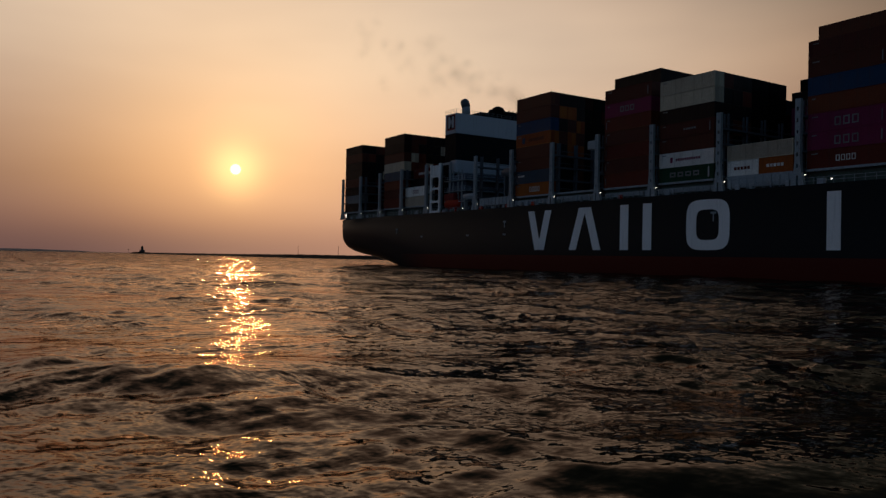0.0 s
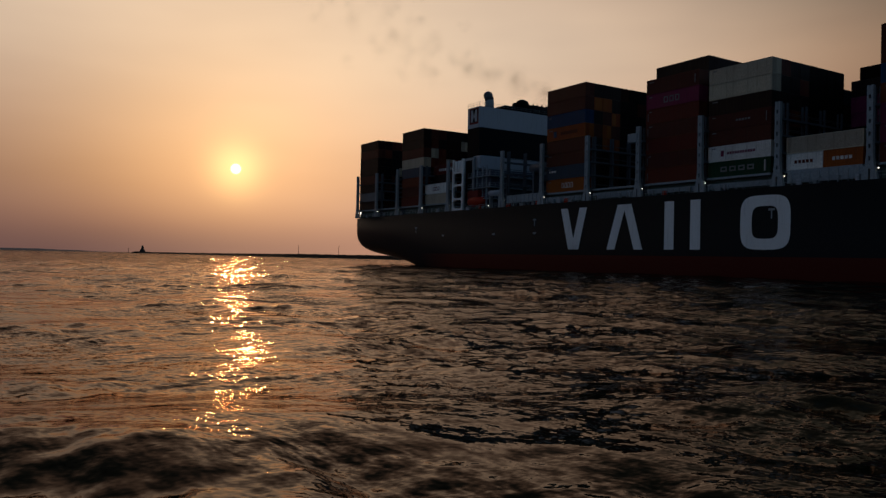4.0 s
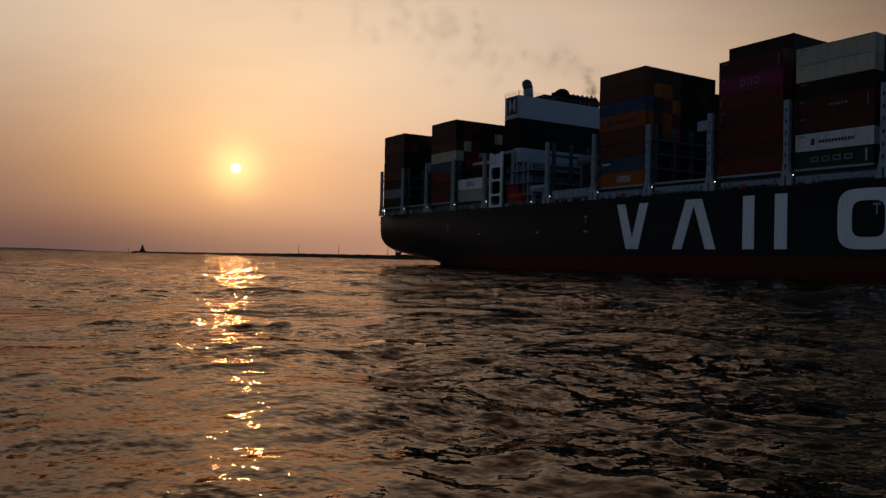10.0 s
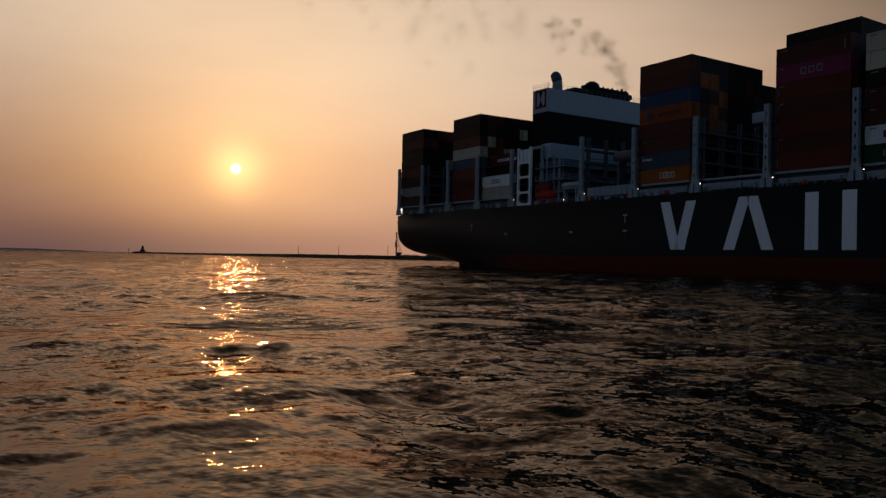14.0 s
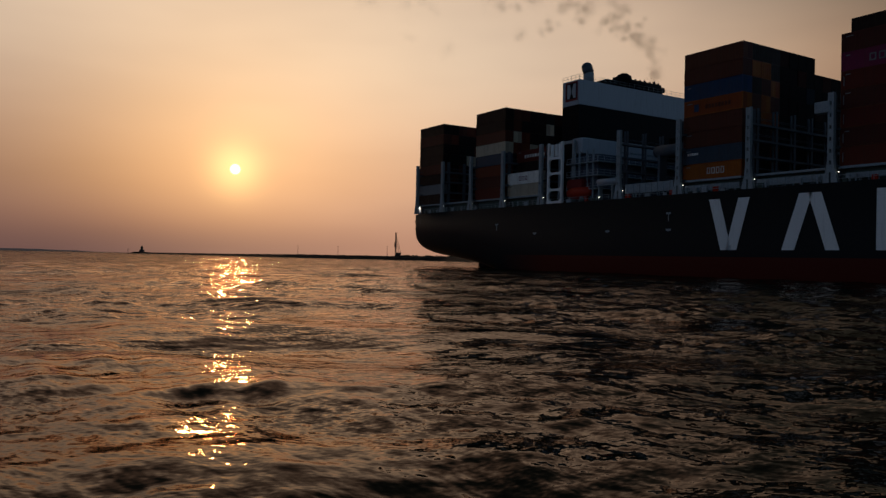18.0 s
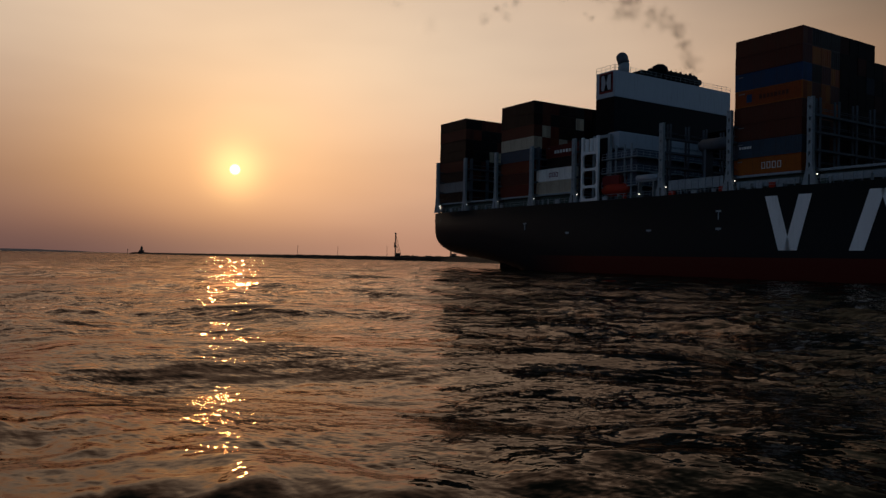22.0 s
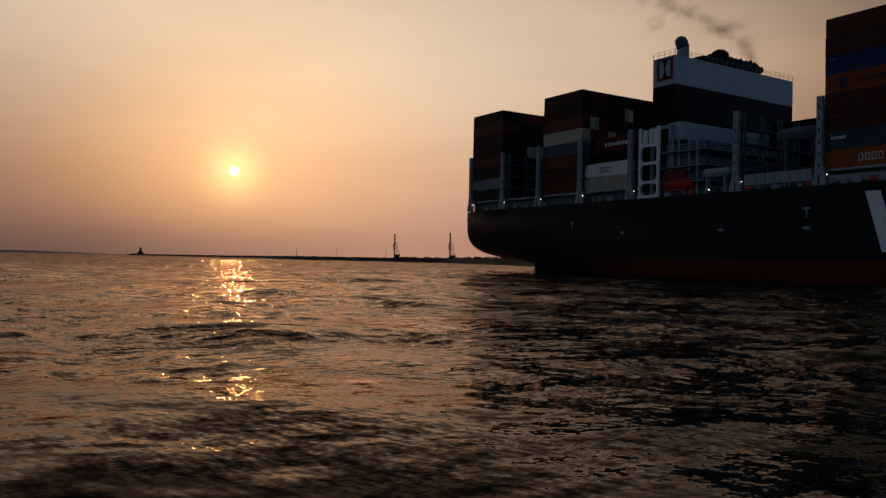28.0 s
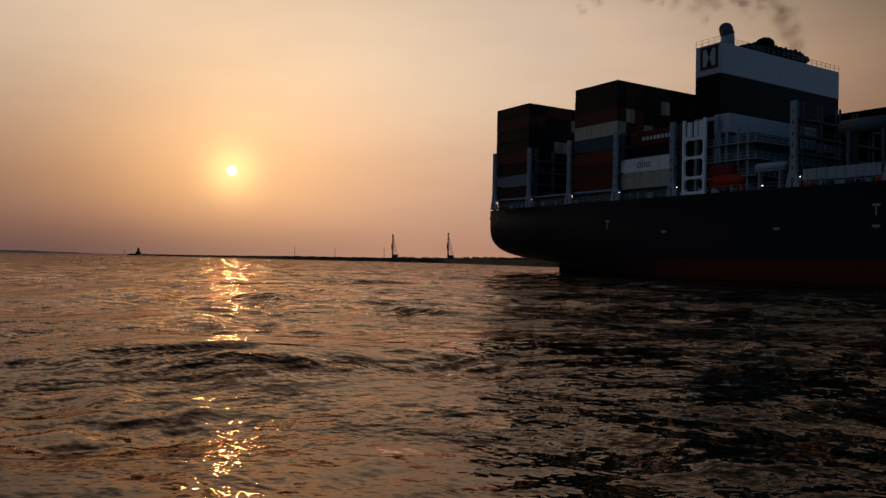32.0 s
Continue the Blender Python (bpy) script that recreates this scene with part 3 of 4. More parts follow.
def lashing_bridge(x):
    top = 27.8
    bm = fresh()
    for k in range(10):
        y = 2.2 + k * (BEAM - 4.4) / 9
        box(bm, x - 0.42, x - 0.26, y - 0.22, y + 0.22, DECK_Z, top)
        box(bm, x + 0.26, x + 0.42, y - 0.22, y + 0.22, DECK_Z, top)
    for z in (17.0, 22.5, 25.1):
        box(bm, x - 0.46, x - 0.36, 0.7, BEAM - 0.7, z + 1.0, z + 1.06)
        box(bm, x + 0.36, x + 0.46, 0.7, BEAM - 0.7, z + 1.0, z + 1.06)
    bridge = part("lashing_bridge", bm, BRIDGE, ship, "grey steel lashing bridge")
    for z in (17.0, 19.8, 22.5, 25.1):
        bm = fresh()
        box(bm, x - 0.55, x + 0.55, 0.7, BEAM - 0.7, z - 0.17, z + 0.17)
        part("walkway", bm, BRIDGE, bridge)
    for y0, y1 in ((0.05, 0.65), (BEAM - 0.65, BEAM - 0.05)):
        bm = fresh()
        w, g = 0.45, 0.15
        box(bm, x - w, x - g, y0, y1, DECK_Z, top)
        box(bm, x + g, x + w, y0, y1, DECK_Z, top)
        z = DECK_Z + 1.5
        while z < top:
            box(bm, x - g, x + g, y0 + 0.01, y1 - 0.01, z, min(top, z + 1.15))
            z += 1.75
        for f in (-1, 1):
            edge = [(x + f * 1.15, DECK_Z), (x + f * 0.45, DECK_Z), (x + f * 0.45, DECK_Z + 3.9), (x + f * 0.62, DECK_Z + 2.1), (x + f * 0.95, DECK_Z + 0.9)]
            prism(bm, edge if f < 0 else edge[::-1], y0, y1)
        part("end_post", bm, STEEL, bridge, "grey post with oval openings")
    bm = fresh()
    ball(bm, (x + 1.3, 0.1, DECK_Z + 1.5), 0.10, (1, 1, 1), 1)
    part("deck_lamp", bm, LAMP, bridge, "small white deck lamp")


for x in POSTS:
    lashing_bridge(x)

for x in BAYS:
    bm = fresh()
    box(bm, x - 0.1, x + 12.3, 2.6, BEAM - 2.6, DECK_Z, 16.6)
    coaming = part("hatch_coaming", bm, DECK, ship)
    bm = fresh()
    for k in range(3):
        y = 1.5 + k * (BEAM - 3) / 3
        box(bm, x - 0.1, x + 12.3, y + 0.1, y + (BEAM - 3) / 3 - 0.1, 16.62, 16.98)
    part("hatch_cover", bm, STEEL, coaming)

for x0, x1 in zip(POSTS, POSTS[1:]):
    bm = fresh()
    for z in (15.0, 15.5):
        box(bm, x0 + 1, x1 - 1, 0.28, 0.34, z, z + 0.06)
    n = int((x1 - x0) / 1.8)
    for k in range(n + 1):
        x = x0 + 1 + k * (x1 - x0 - 2) / n
        box(bm, x - 0.03, x + 0.03, 0.28, 0.34, DECK_Z, 15.55)
    part("railing", bm, STEEL, ship)
for x0, x1, z0, z1 in ((30.5, 41.5, 15.0, 15.8), (15.8, 27.4, 14.9, 16.0), (44.5, 56.5, 14.9, 15.8), (59.2, 71.2, 14.9, 16.6), (1.2, 12.5, 14.9, 15.9), (-13.2, -1.4, 15.4, 17.2)):
    bm = fresh()
    box(bm, x0, x1, 0.9, 1.6, z0, z1)
    for k in range(8):
        x = x0 + (k + 0.5) * (x1 - x0) / 8
        box(bm, x - 0.06, x + 0.06, 0.8, 0.9, DECK_Z, z1)
    part("side_girder", bm, STEEL, ship, "pale grey girder along the deck edge")

# ---- small things along the deck edge ----
def deck_clutter():
    rng = random.Random(9)
    for x0, x1 in zip(POSTS, POSTS[1:]):
        x = x0 + 1.6
        while x < x1 - 2.0:
            kind = rng.random()
            if kind < 0.35:
                bm = fresh()
                w, h = rng.uniform(0.6, 1.4), rng.uniform(0.5, 1.1)
                box(bm, x, x + w, 0.45, 0.85, DECK_Z, DECK_Z + h)
                bevel(bm, 0.04)
                part("deck_locker", bm, rng.choice((STEEL, SHIP_WHITE, RAFT, DECK)), ship)
            elif kind < 0.6:
                bm = fresh()
                rod(bm, (x, 0.6, DECK_Z), (x, 0.6, DECK_Z + 1.0), 0.13, None, 8)
                ball(bm, (x, 0.6, DECK_Z + 1.05), 0.24, (1, 1, 0.7), 1)
                part("air_vent", bm, rng.choice((STEEL, SHIP_WHITE)), ship)
            elif kind < 0.72:
                bm = fresh()
                box(bm, x, x + 0.22, 0.3, 0.42, DECK_Z + 0.55, DECK_Z + 0.72)
                part("walkway_lamp", bm, LAMP, ship, "small white walkway lamp")
            x += rng.uniform(1.3, 2.8)


deck_clutter()
bm = fresh()
box(bm, 26.1, 28.5, -0.1, 1.2, 24.9, 26.6)
bevel(bm, 0.08)
part("crane_platform", bm, STEEL, ship, "grey box platform on a lashing bridge")

# ---- containers ----
SHAPES = {}


def container_parts(length, height, paint):
    key = (length, height, paint)
    if key in SHAPES:
        return SHAPES[key]
    w, m = 2.44, BOX[paint]
    bm = fresh()
    box(bm, 0.06, length - 0.06, 0.04, w - 0.04, 0.08, height - 0.05)
    body = mesh("container_body", bm, m)
    bm = fresh()
    for x0 in (0, length - 0.16):
        for y0 in (0, w - 0.16):
            box(bm, x0, x0 + 0.16, y0, y0 + 0.16, 0, height)
    for y0 in (0.005, w - 0.105):
        for z0 in (0.005, height - 0.125):
            box(bm, 0.16, length - 0.16, y0, y0 + 0.10, z0, z0 + 0.12)
    for x0 in (0.005, length - 0.105):
        for z0 in (0.005, height - 0.125):
            box(bm, x0, x0 + 0.10, 0.16, w - 0.16, z0, z0 + 0.12)
    frame_mesh = mesh("container_frame", bm, m)
    doors = []
    for y0, y1 in ((0.18, w / 2 - 0.01), (w / 2 + 0.01, w - 0.18)):
        bm = fresh()
        box(bm, length - 0.06, length - 0.02, y0, y1, 0.14, height - 0.14)
        for y in (y0 + 0.25, y1 - 0.25):
            box(bm, length - 0.02, length + 0.02, y - 0.02, y + 0.02, 0.14, height - 0.14)
        doors.append(mesh("container_door", bm, m))
    SHAPES[key] = (body, frame_mesh, doors)
    return SHAPES[key]


COLOUR_WORDS = dict(brown="brown", black="near-black", dark="dark brown", rust="rust red", orange="orange", blue="blue", pink="magenta pink", cream="cream",
                    white="white", green="green", slate="slate blue", grey="grey")


def container(x, y, z, paint, height, length=12.19, note=""):
    body, frame_mesh, doors = container_parts(length, round(height, 3), paint)
    ob = tagged(new("shipping_container", body), COLOUR_WORDS[paint] + " corrugated steel shipping container stacked on the ship's deck" + note,
                "shipping container", "containers on the ship")
    f = new("corner_frame", frame_mesh)
    f.parent = ob
    for d in doors:
        q = new("door", d)
        q.parent = ob
    return aboard(ob, pose(x, y, z))


def box_mark(ob, x0, x1, z0, z1, mat, n=4):
    """Writing on a container's side as plain bars; large ones are open squares."""
    w = (x1 - x0) / n
    for k in range(n):
        bm, a, b = fresh(), x0 + k * w, x0 + (k + 0.72) * w
        if n > 1 and z1 - z0 > 0.85:
            t = 0.2 * (b - a)
            for q in ((a, a + t, z0, z1), (b - t, b, z0, z1), (a + t, b - t, z0, z0 + t), (a + t, b - t, z1 - t, z1)):
                box(bm, q[0], q[1], -0.012, 0.02, q[2], q[3])
            part("side_mark", bm, mat, ob, "plain painted open square")
        else:
            box(bm, a, b, -0.012, 0.02, z0, z1)
            part("side_mark", bm, mat, ob, "plain painted bar")


LOOSE = ["brown", "dark", "black", "rust", "dark", "brown", "dark", "brown", "dark", "black"]
ROW, Z0 = 2.53, 17.0
rng = random.Random(21)
# each bay: start, tier height, paint of the outer stack from below, tiers row by row
STACKS = [
    (-93.0, 2.67, ["dark", "grey", "dark", "brown", "dark", "dark", "brown", "dark"], [8] * 18),
    (-65.5, 2.69, ["rust", "brown", "rust", "slate", "cream", "brown", "dark", "dark"], [8] * 18),
    (-52.0, 2.75, ["cream", "white"], [2, 4, 4, 4, 3, 3, 3, 3, 2, 2, 2, 3, 3, 3, 3, 3, 3, 3]),
    (-28.0, 2.75, [], [0] * 11 + [5] * 7),
    (0.0, 2.815, ["orange", "slate", "brown", "brown", "orange", "blue", "brown", "brown"], [8] * 8 + [7] * 10),
    (29.05, 2.79, ["rust", "brown", "rust", "brown", "rust", "pink", "brown"], [7] + [8] * 5 + [7] * 12),
    (43.45, 2.67, ["green", "white", "brown", "brown", "dark", "cream", "cream"], [7] * 8 + [6] * 10),
    (58.4, 2.75, [], [2, 2, 1, 1, 2, 2, 3, 6] + [7] * 10),
    (72.9, 2.8, ["rust", "pink", "pink", "rust", "blue", "brown", "brown"], [7] + [8] * 17)]
PALE_ENDS = ((-93.0, 3, 4), (-93.0, 4, 4), (-93.0, 5, 6), (-65.5, 1, 5), (-65.5, 5, 6), (-65.5, 3, 4))
WHITE_TEXT, RED_TEXT = BOX["white"], BOX["rust"]


def load():
    for x, th, outer, rows in STACKS:
        quads = []
        for r, tiers in enumerate(rows):
            y = 1.8 + r * ROW
            for k in range(tiers):
                z = Z0 + k * th
                if r == 0 and not outer:
                    continue
                if r < 4 or (x == 58.4 and r == 7) or (x < -60 and r < 6):
                    if r == 0 and k < len(outer):
                        paint = outer[k]
                    elif r == 0:
                        paint = "dark"
                    else:
                        paint = rng.choice(LOOSE)
                    if x == -52.0 and r == 1 and k == 3:
                        paint = "rust"
                    if x == 29.05 and k == 7:
                        paint = "dark"
                    if x == 58.4 and r == 7 and k in (3, 4):
                        paint = "pink"
                    if x == 0.0 and (r, k) in ((1, 6), (2, 6), (2, 4), (3, 3), (3, 5), (2, 3)):
                        paint = "orange"
                    if (x, r, k) in PALE_ENDS:
                        paint = "cream"
                    ob = container(x + rng.uniform(-0.03, 0.03), y + rng.uniform(-0.02, 0.02), z, paint, th - 0.03)
                    if r == 0 or (x == -52.0 and r == 1 and k == 3):
                        tag_side(ob, x, k)
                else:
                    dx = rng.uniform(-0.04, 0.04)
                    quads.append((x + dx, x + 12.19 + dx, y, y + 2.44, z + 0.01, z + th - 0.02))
        if x == 58.4:
            for k, (x0, paint, ln) in enumerate(((58.4, "white", 6.06), (64.5, "orange", 6.06))):
                ob = container(x0, 1.8, Z0, paint, 2.57, ln)
                box_mark(ob, 1.4, 4.6, 1.0, 1.5, RED_TEXT if k == 0 else WHITE_TEXT, 5)
            container(58.4, 1.8, Z0 + 2.6, "cream", 2.57)
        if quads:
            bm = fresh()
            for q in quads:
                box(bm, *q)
            ob = thing("container_stack", bm, MIXED_SHADED, "tightly stacked mixed brown, orange and blue shipping containers with shade painted in", "container stack", kind="stuff")
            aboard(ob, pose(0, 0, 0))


def tag_side(ob, x, k):
    if rng.random() < 0.7 and x > -60:
        box_mark(ob, 0.7, 0.7 + rng.uniform(0.8, 1.6), 2.15, 2.32, BOX["grey"], 1)
    if rng.random() < 0.25 and x > -10:
        box_mark(ob, 11.2, 11.42, 0.5, 2.1, BOX["grey"], 1)
    if x == -52.0 and k == 1:
        box_mark(ob, 4.3, 7.6, 0.8, 1.8, BOX["pink"], 3)
    elif x == -52.0 and k == 3:
        box_mark(ob, 3.0, 10.5, 0.9, 1.6, WHITE_TEXT, 8)
    elif x == 0.0 and k == 0:
        box_mark(ob, 5.2, 9.0, 0.8, 1.9, WHITE_TEXT, 4)
    elif x == 0.0 and k == 4:
        box_mark(ob, 2.2, 3.6, 0.7, 2.0, BOX["blue"], 1)
        box_mark(ob, 4.6, 10.0, 1.0, 1.7, BOX["brown"], 8)
    elif x == 0.0 and k == 1:
        box_mark(ob, 1.0, 3.4, 1.5, 1.9, WHITE_TEXT, 5)
    elif x == 29.05 and k < 5:
        box_mark(ob, 0.4, 0.56, 0.6, 2.0, BOX["grey"], 1)
    elif x == 29.05 and k == 5:
        box_mark(ob, 4.2, 8.2, 0.8, 1.9, BOX["grey"], 3)
    elif x == 43.45 and k == 0:
        box_mark(ob, 2.6, 9.6, 0.85, 1.72, BOX["grey"], 4)
        box_mark(ob, 11.0, 11.3, 0.4, 2.2, WHITE_TEXT, 1)
    elif x == 43.45 and k == 1:
        box_mark(ob, 2.6, 3.4, 0.8, 1.8, BOX["pink"], 1)
        box_mark(ob, 3.9, 9.4, 1.05, 1.5, BOX["pink"], 11)
    elif x == 43.45 and k == 3:
        box_mark(ob, 5.5, 8.4, 1.15, 1.5, BOX["grey"], 5)
    elif x == 72.9 and k in (1, 2):
        box_mark(ob, 4.3, 8.3, 0.6, 1.9, BOX["grey"], 3)
    elif x == 72.9 and k == 0:
        box_mark(ob, 4.6, 7.8, 0.9, 1.8, WHITE_TEXT, 4)


load()

# ---- engine casing, funnels and boats ----


def engine_casing():
    x0, x1, y0, y1 = -38.0, -32.5, 6.1, 42.9
    bm = fresh()
    box(bm, x0 + 0.05, x1 - 0.05, y0 + 0.05, y1 - 0.05, DECK_Z, 36.5)
    casing = part("engine_casing", bm, SHIP_BLACK, ship, "tall black engine casing with a white top band")
    bm = fresh()
    box(bm, x0, x1, y0, y1, 36.5, 42.0)
    bevel(bm, 0.08)
    part("upper_band", bm, SHIP_WHITE, casing, "white painted band")
    bm = fresh()
    box(bm, -36.9, -33.0, y0 - 0.05, y0 + 0.02, 37.5, 41.7)
    part("emblem_panel", bm, SHIP_BLACK, casing, "near-black panel")
    for q in ((-36.9, -36.6, 37.5, 41.7), (-33.3, -33.0, 37.5, 41.7), (-36.6, -33.3, 37.5, 37.9), (-36.6, -33.3, 41.4, 41.7)):
        bm = fresh()
        box(bm, q[0], q[1], y0 - 0.10, y0 - 0.05, q[2], q[3])
        part("emblem_border", bm, SHIP_RED, casing, "dark red strip")
    for s, w in ((-36.3, 0.75), (-33.6, -0.75)):
        bm = fresh()
        prism(bm, [(s, 38.1), (s + w, 38.1), (s + w * 1.7, 39.6), (s + w, 41.2), (s, 41.2)] if w > 0 else [(s, 41.2), (s + w, 41.2), (s + w * 1.7, 39.6), (s + w, 38.1), (s, 38.1)], y0 - 0.09, y0 - 0.04)
        part("emblem_mark", bm, SHIP_WHITE, casing, "plain pale waisted bar")
    bm = fresh()
    n = 24
    for k in range(n + 1):
        y = y0 + k * (y1 - y0) / n
        rod(bm, (x1 - 0.1, y, 42.0), (x1 - 0.1, y, 43.1), 0.04, None, 5)
        rod(bm, (x0 + 0.1, y, 42.0), (x0 + 0.1, y, 43.1), 0.04, None, 5)
    for k in range(5):
        x = x0 + k * (x1 - x0) / 4
        rod(bm, (x, y0 + 0.1, 42.0), (x, y0 + 0.1, 43.1), 0.04, None, 5)
    for z in (42.55, 43.1):
        box(bm, x1 - 0.13, x1 - 0.08, y0, y1, z - 0.02, z + 0.02)
        box(bm, x0, x1, y0 + 0.08, y0 + 0.13, z - 0.02, z + 0.02)
    part("roof_railing", bm, STEEL, casing)
    bm = fresh()
    rod(bm, (-34.5, 10.6, 42.0), (-34.5, 10.6, 44.3), 1.2, 1.15, 18)
    ventilator = part("ventilator", bm, STEEL, casing, "grey upright ventilator trunk", True)
    bm = fresh()
    rod(bm, (-34.5, 10.6, 44.3), (-34.75, 10.3, 45.5), 1.2, 1.22, 20)
    ball(bm, (-34.75, 10.3, 45.5), 1.22, (1, 1, 0.95), 3)
    part("hood", bm, BRIDGE, ventilator, "dark rounded hood", True)
    bm = fresh()
    prism(bm, [(-37.2, 42.0), (-32.9, 42.0), (-33.5, 44.7), (-36.6, 44.7)], 18.2, 34.6)
    bevel(bm, 0.9, 3)
    funnel = part("funnel", bm, SHIP_BLACK, casing, "black funnel block with rounded shoulders", True)
    bm = fresh()
    ball(bm, (-34.6, 21.6, 44.5), 1.75, (1, 1.15, 0.8), 2)
    part("funnel_cowl", bm, SHIP_BLACK, funnel, "", True)
    for y, h, r in ((24.2, 0.25, 0.35), (26.0, 0.5, 0.22), (27.3, 0.3, 0.4), (29.0, 0.55, 0.3), (30.6, 0.35, 0.4), (32.2, 0.7, 0.35), (33.4, 0.4, 0.4)):
        bm = fresh()
        rod(bm, (-35, y, 44.5), (-35.2, y - 0.15, 44.7 + h), r, r * 0.9, 10)
        part("exhaust_pipe", bm, SHIP_BLACK, funnel)
    bm = fresh()
    prism(bm, [(-38.0, 42.0), (-32.5, 42.0), (-32.7, 43.2), (-37.8, 43.2)], 14.4, 18.0)
    part("funnel_step", bm, SHIP_BLACK, casing)
    bm = fresh()
    box(bm, -32.45, -29.2, 4.4, 30.5, 25.3, 28.7)
    bevel(bm, 0.12)
    part("air_duct", bm, SHIP_WHITE, casing, "white boxed air duct")
    bm = fresh()
    box(bm, -32.4, -24.0, 4.0, 44.0, DECK_Z, 24.6)
    house = part("casing_house", bm, HOUSE, casing, "dark blue-grey painted deckhouse")
    for z in (17.3, 20.1, 22.9):
        bm = fresh()
        box(bm, -32.3, -22.6, 2.6, 4.0, z - 0.1, z + 0.1)
        box(bm, -23.95, -22.6, 4.0, 44.0, z - 0.1, z + 0.1)
        deck = part("gallery_deck", bm, STEEL, house)
        bm = fresh()
        for k in range(8):
            x = -32.2 + k * 9.4 / 7
            rod(bm, (x, 2.7, z), (x, 2.7, z + 1.1), 0.04, None, 5)
        for k in range(24):
            y = 2.7 + k * 41 / 23
            rod(bm, (-22.7, y, z), (-22.7, y, z + 1.1), 0.04, None, 5)
        for q in (0.55, 1.1):
            box(bm, -32.2, -22.7, 2.67, 2.73, z + q - 0.03, z + q + 0.03)
            box(bm, -22.73, -22.67, 2.7, 43.7, z + q - 0.03, z + q + 0.03)
        part("railing", bm, SHIP_WHITE, house)
    for x in (-30.2, -28.8, -26.4, -24.6):
        bm = fresh()
        rod(bm, (x, 3.2, DECK_Z), (x, 3.2, 25.6), 0.22, None, 8)
        part("vent_pipe", bm, STEEL, house)
    return casing


engine_casing()


def boat_gantry():
    bm = fresh()
    for x in (-35.4, -31.0):
        box(bm, x - 0.24, x + 0.24, 0.1, 0.6, DECK_Z, 27.6)
    gantry = part("boat_gantry", bm, MARK_WHITE, ship, "white portal frame with cross bars")
    for z in (14.55, 17.2, 20.7, 24.0):
        bm = fresh()
        box(bm, -35.16, -31.24, 0.15, 0.55, z, z + 0.5)
        for x, f in ((-35.16, 1), (-31.24, -1)):
            for zz, q in ((z, -1), (z + 0.5, 1)):
                if zz > 14.8:
                    tri = [(x, zz), (x + f * 0.5, zz), (x, zz + q * 0.5)]
                    prism(bm, tri if f * q > 0 else tri[::-1], 0.15, 0.55)
        part("cross_bar", bm, MARK_WHITE, gantry)
    for x in (-34.4, -33.0, -31.9):
        bm = fresh()
        rod(bm, (x, 0.6, 24.6), (x, 0.6, 27.2), 0.45, None, 10)
        part("upright_tank", bm, MARK_WHITE, gantry)
    for y in (3.6, 6.6):
        bm = fresh()
        for x in (-35.4, -31.0):
            box(bm, x - 0.3, x + 0.3, y - 0.3, y + 0.3, DECK_Z, 28.2)
        box(bm, -35.4, -31.0, y - 0.2, y + 0.2, 27.6, 28.2)
        part("rear_frame", bm, STEEL, gantry)


boat_gantry()


def lifeboat():
    root = tagged(new("lifeboat"), "enclosed orange lifeboat stowed at the ship's side", "lifeboat")
    bm = fresh()
    ball(bm, (0, 0, 1.5), 1.6, (2.35, 0.95, 0.95), 3)
    part("boat_hull", bm, RAFT, root, "", True)
    bm = fresh()
    box(bm, -3.0, 2.2, -1.1, 1.1, 2.2, 4.3)
    bevel(bm, 0.3, 2)
    part("canopy", bm, SHIP_RED, root, "dark red canopy")
    for x in (-1.8, 1.8):
        bm = fresh()
        box(bm, x - 0.15, x + 0.15, -1.2, 1.2, -0.7, 0.4)
        part("cradle", bm, STEEL, root)
    aboard(root, pose(-28.5, 3.0, 15.2))
    bm = fresh()
    rod(bm, (-2.4, 0, 0), (2.4, 0, 0), 0.62, None, 14)
    for x in (-2.4, 2.4):
        ball(bm, (x, 0, 0), 0.62, (0.7, 1, 1), 2)
    raft = thing("liferaft_canister", bm, SHIP_WHITE, "long pale liferaft canister on a rack at the deck edge", "liferaft", smooth=True)
    aboard(raft, pose(-19.6, 2.4, 18.4))
    bm = fresh()
    for x in (-21.5, -17.8):
        box(bm, x - 0.12, x + 0.12, 1.9, 2.9, DECK_Z, 17.85)
    box(bm, -22.2, -17.0, 1.9, 2.9, 17.6, 17.8)
    part("raft_rack", bm, STEEL, ship)


lifeboat()


def stern_fittings():
    bm = fresh()
    box(bm, -95.9, -95.2, 3.3, 3.7, DECK_Z - 0.3, 27.6)
    for z in (16.5, 19.5, 22.5, 25.5):
        box(bm, -96.1, -95.0, 3.2, 3.8, z, z + 0.3)
    part("stern_mast", bm, SHIP_BLACK, ship)
    bm = fresh()
    prism(bm, [(-95.4, -4), (-78.0, -4), (-78.0, 3.6), (-94.9, 3.9)], BEAM / 2 - 0.6, BEAM / 2 + 0.6)
    part("rudder", bm, SHIP_BLACK, ship)
    bm = fresh()
    prism(bm, [(-82.0, -4), (-60, -4), (-60, 2.2), (-80, 3.0)], BEAM / 2 - 3.0, BEAM / 2 + 3.0)
    part("skeg", bm, SHIP_BLACK, ship)
    for x, z in ((-1.55, 11.15), (-1.55, 8.2), (-53.6, 10.5), (-39.4, 8.2), (-16.9, 8.2), (57.2, 10.9)):
        bm = fresh()
        box(bm, x - 0.55, x + 0.55, -0.04, 0.05, z - 0.14, z + 0.2)
        box(bm, x - 0.1, x + 0.1, -0.04, 0.05, z - 1.4 if z > 9 else z - 0.3, z - 0.14)
        part("draught_mark", bm, STEEL, ship, "small pale painted bars")


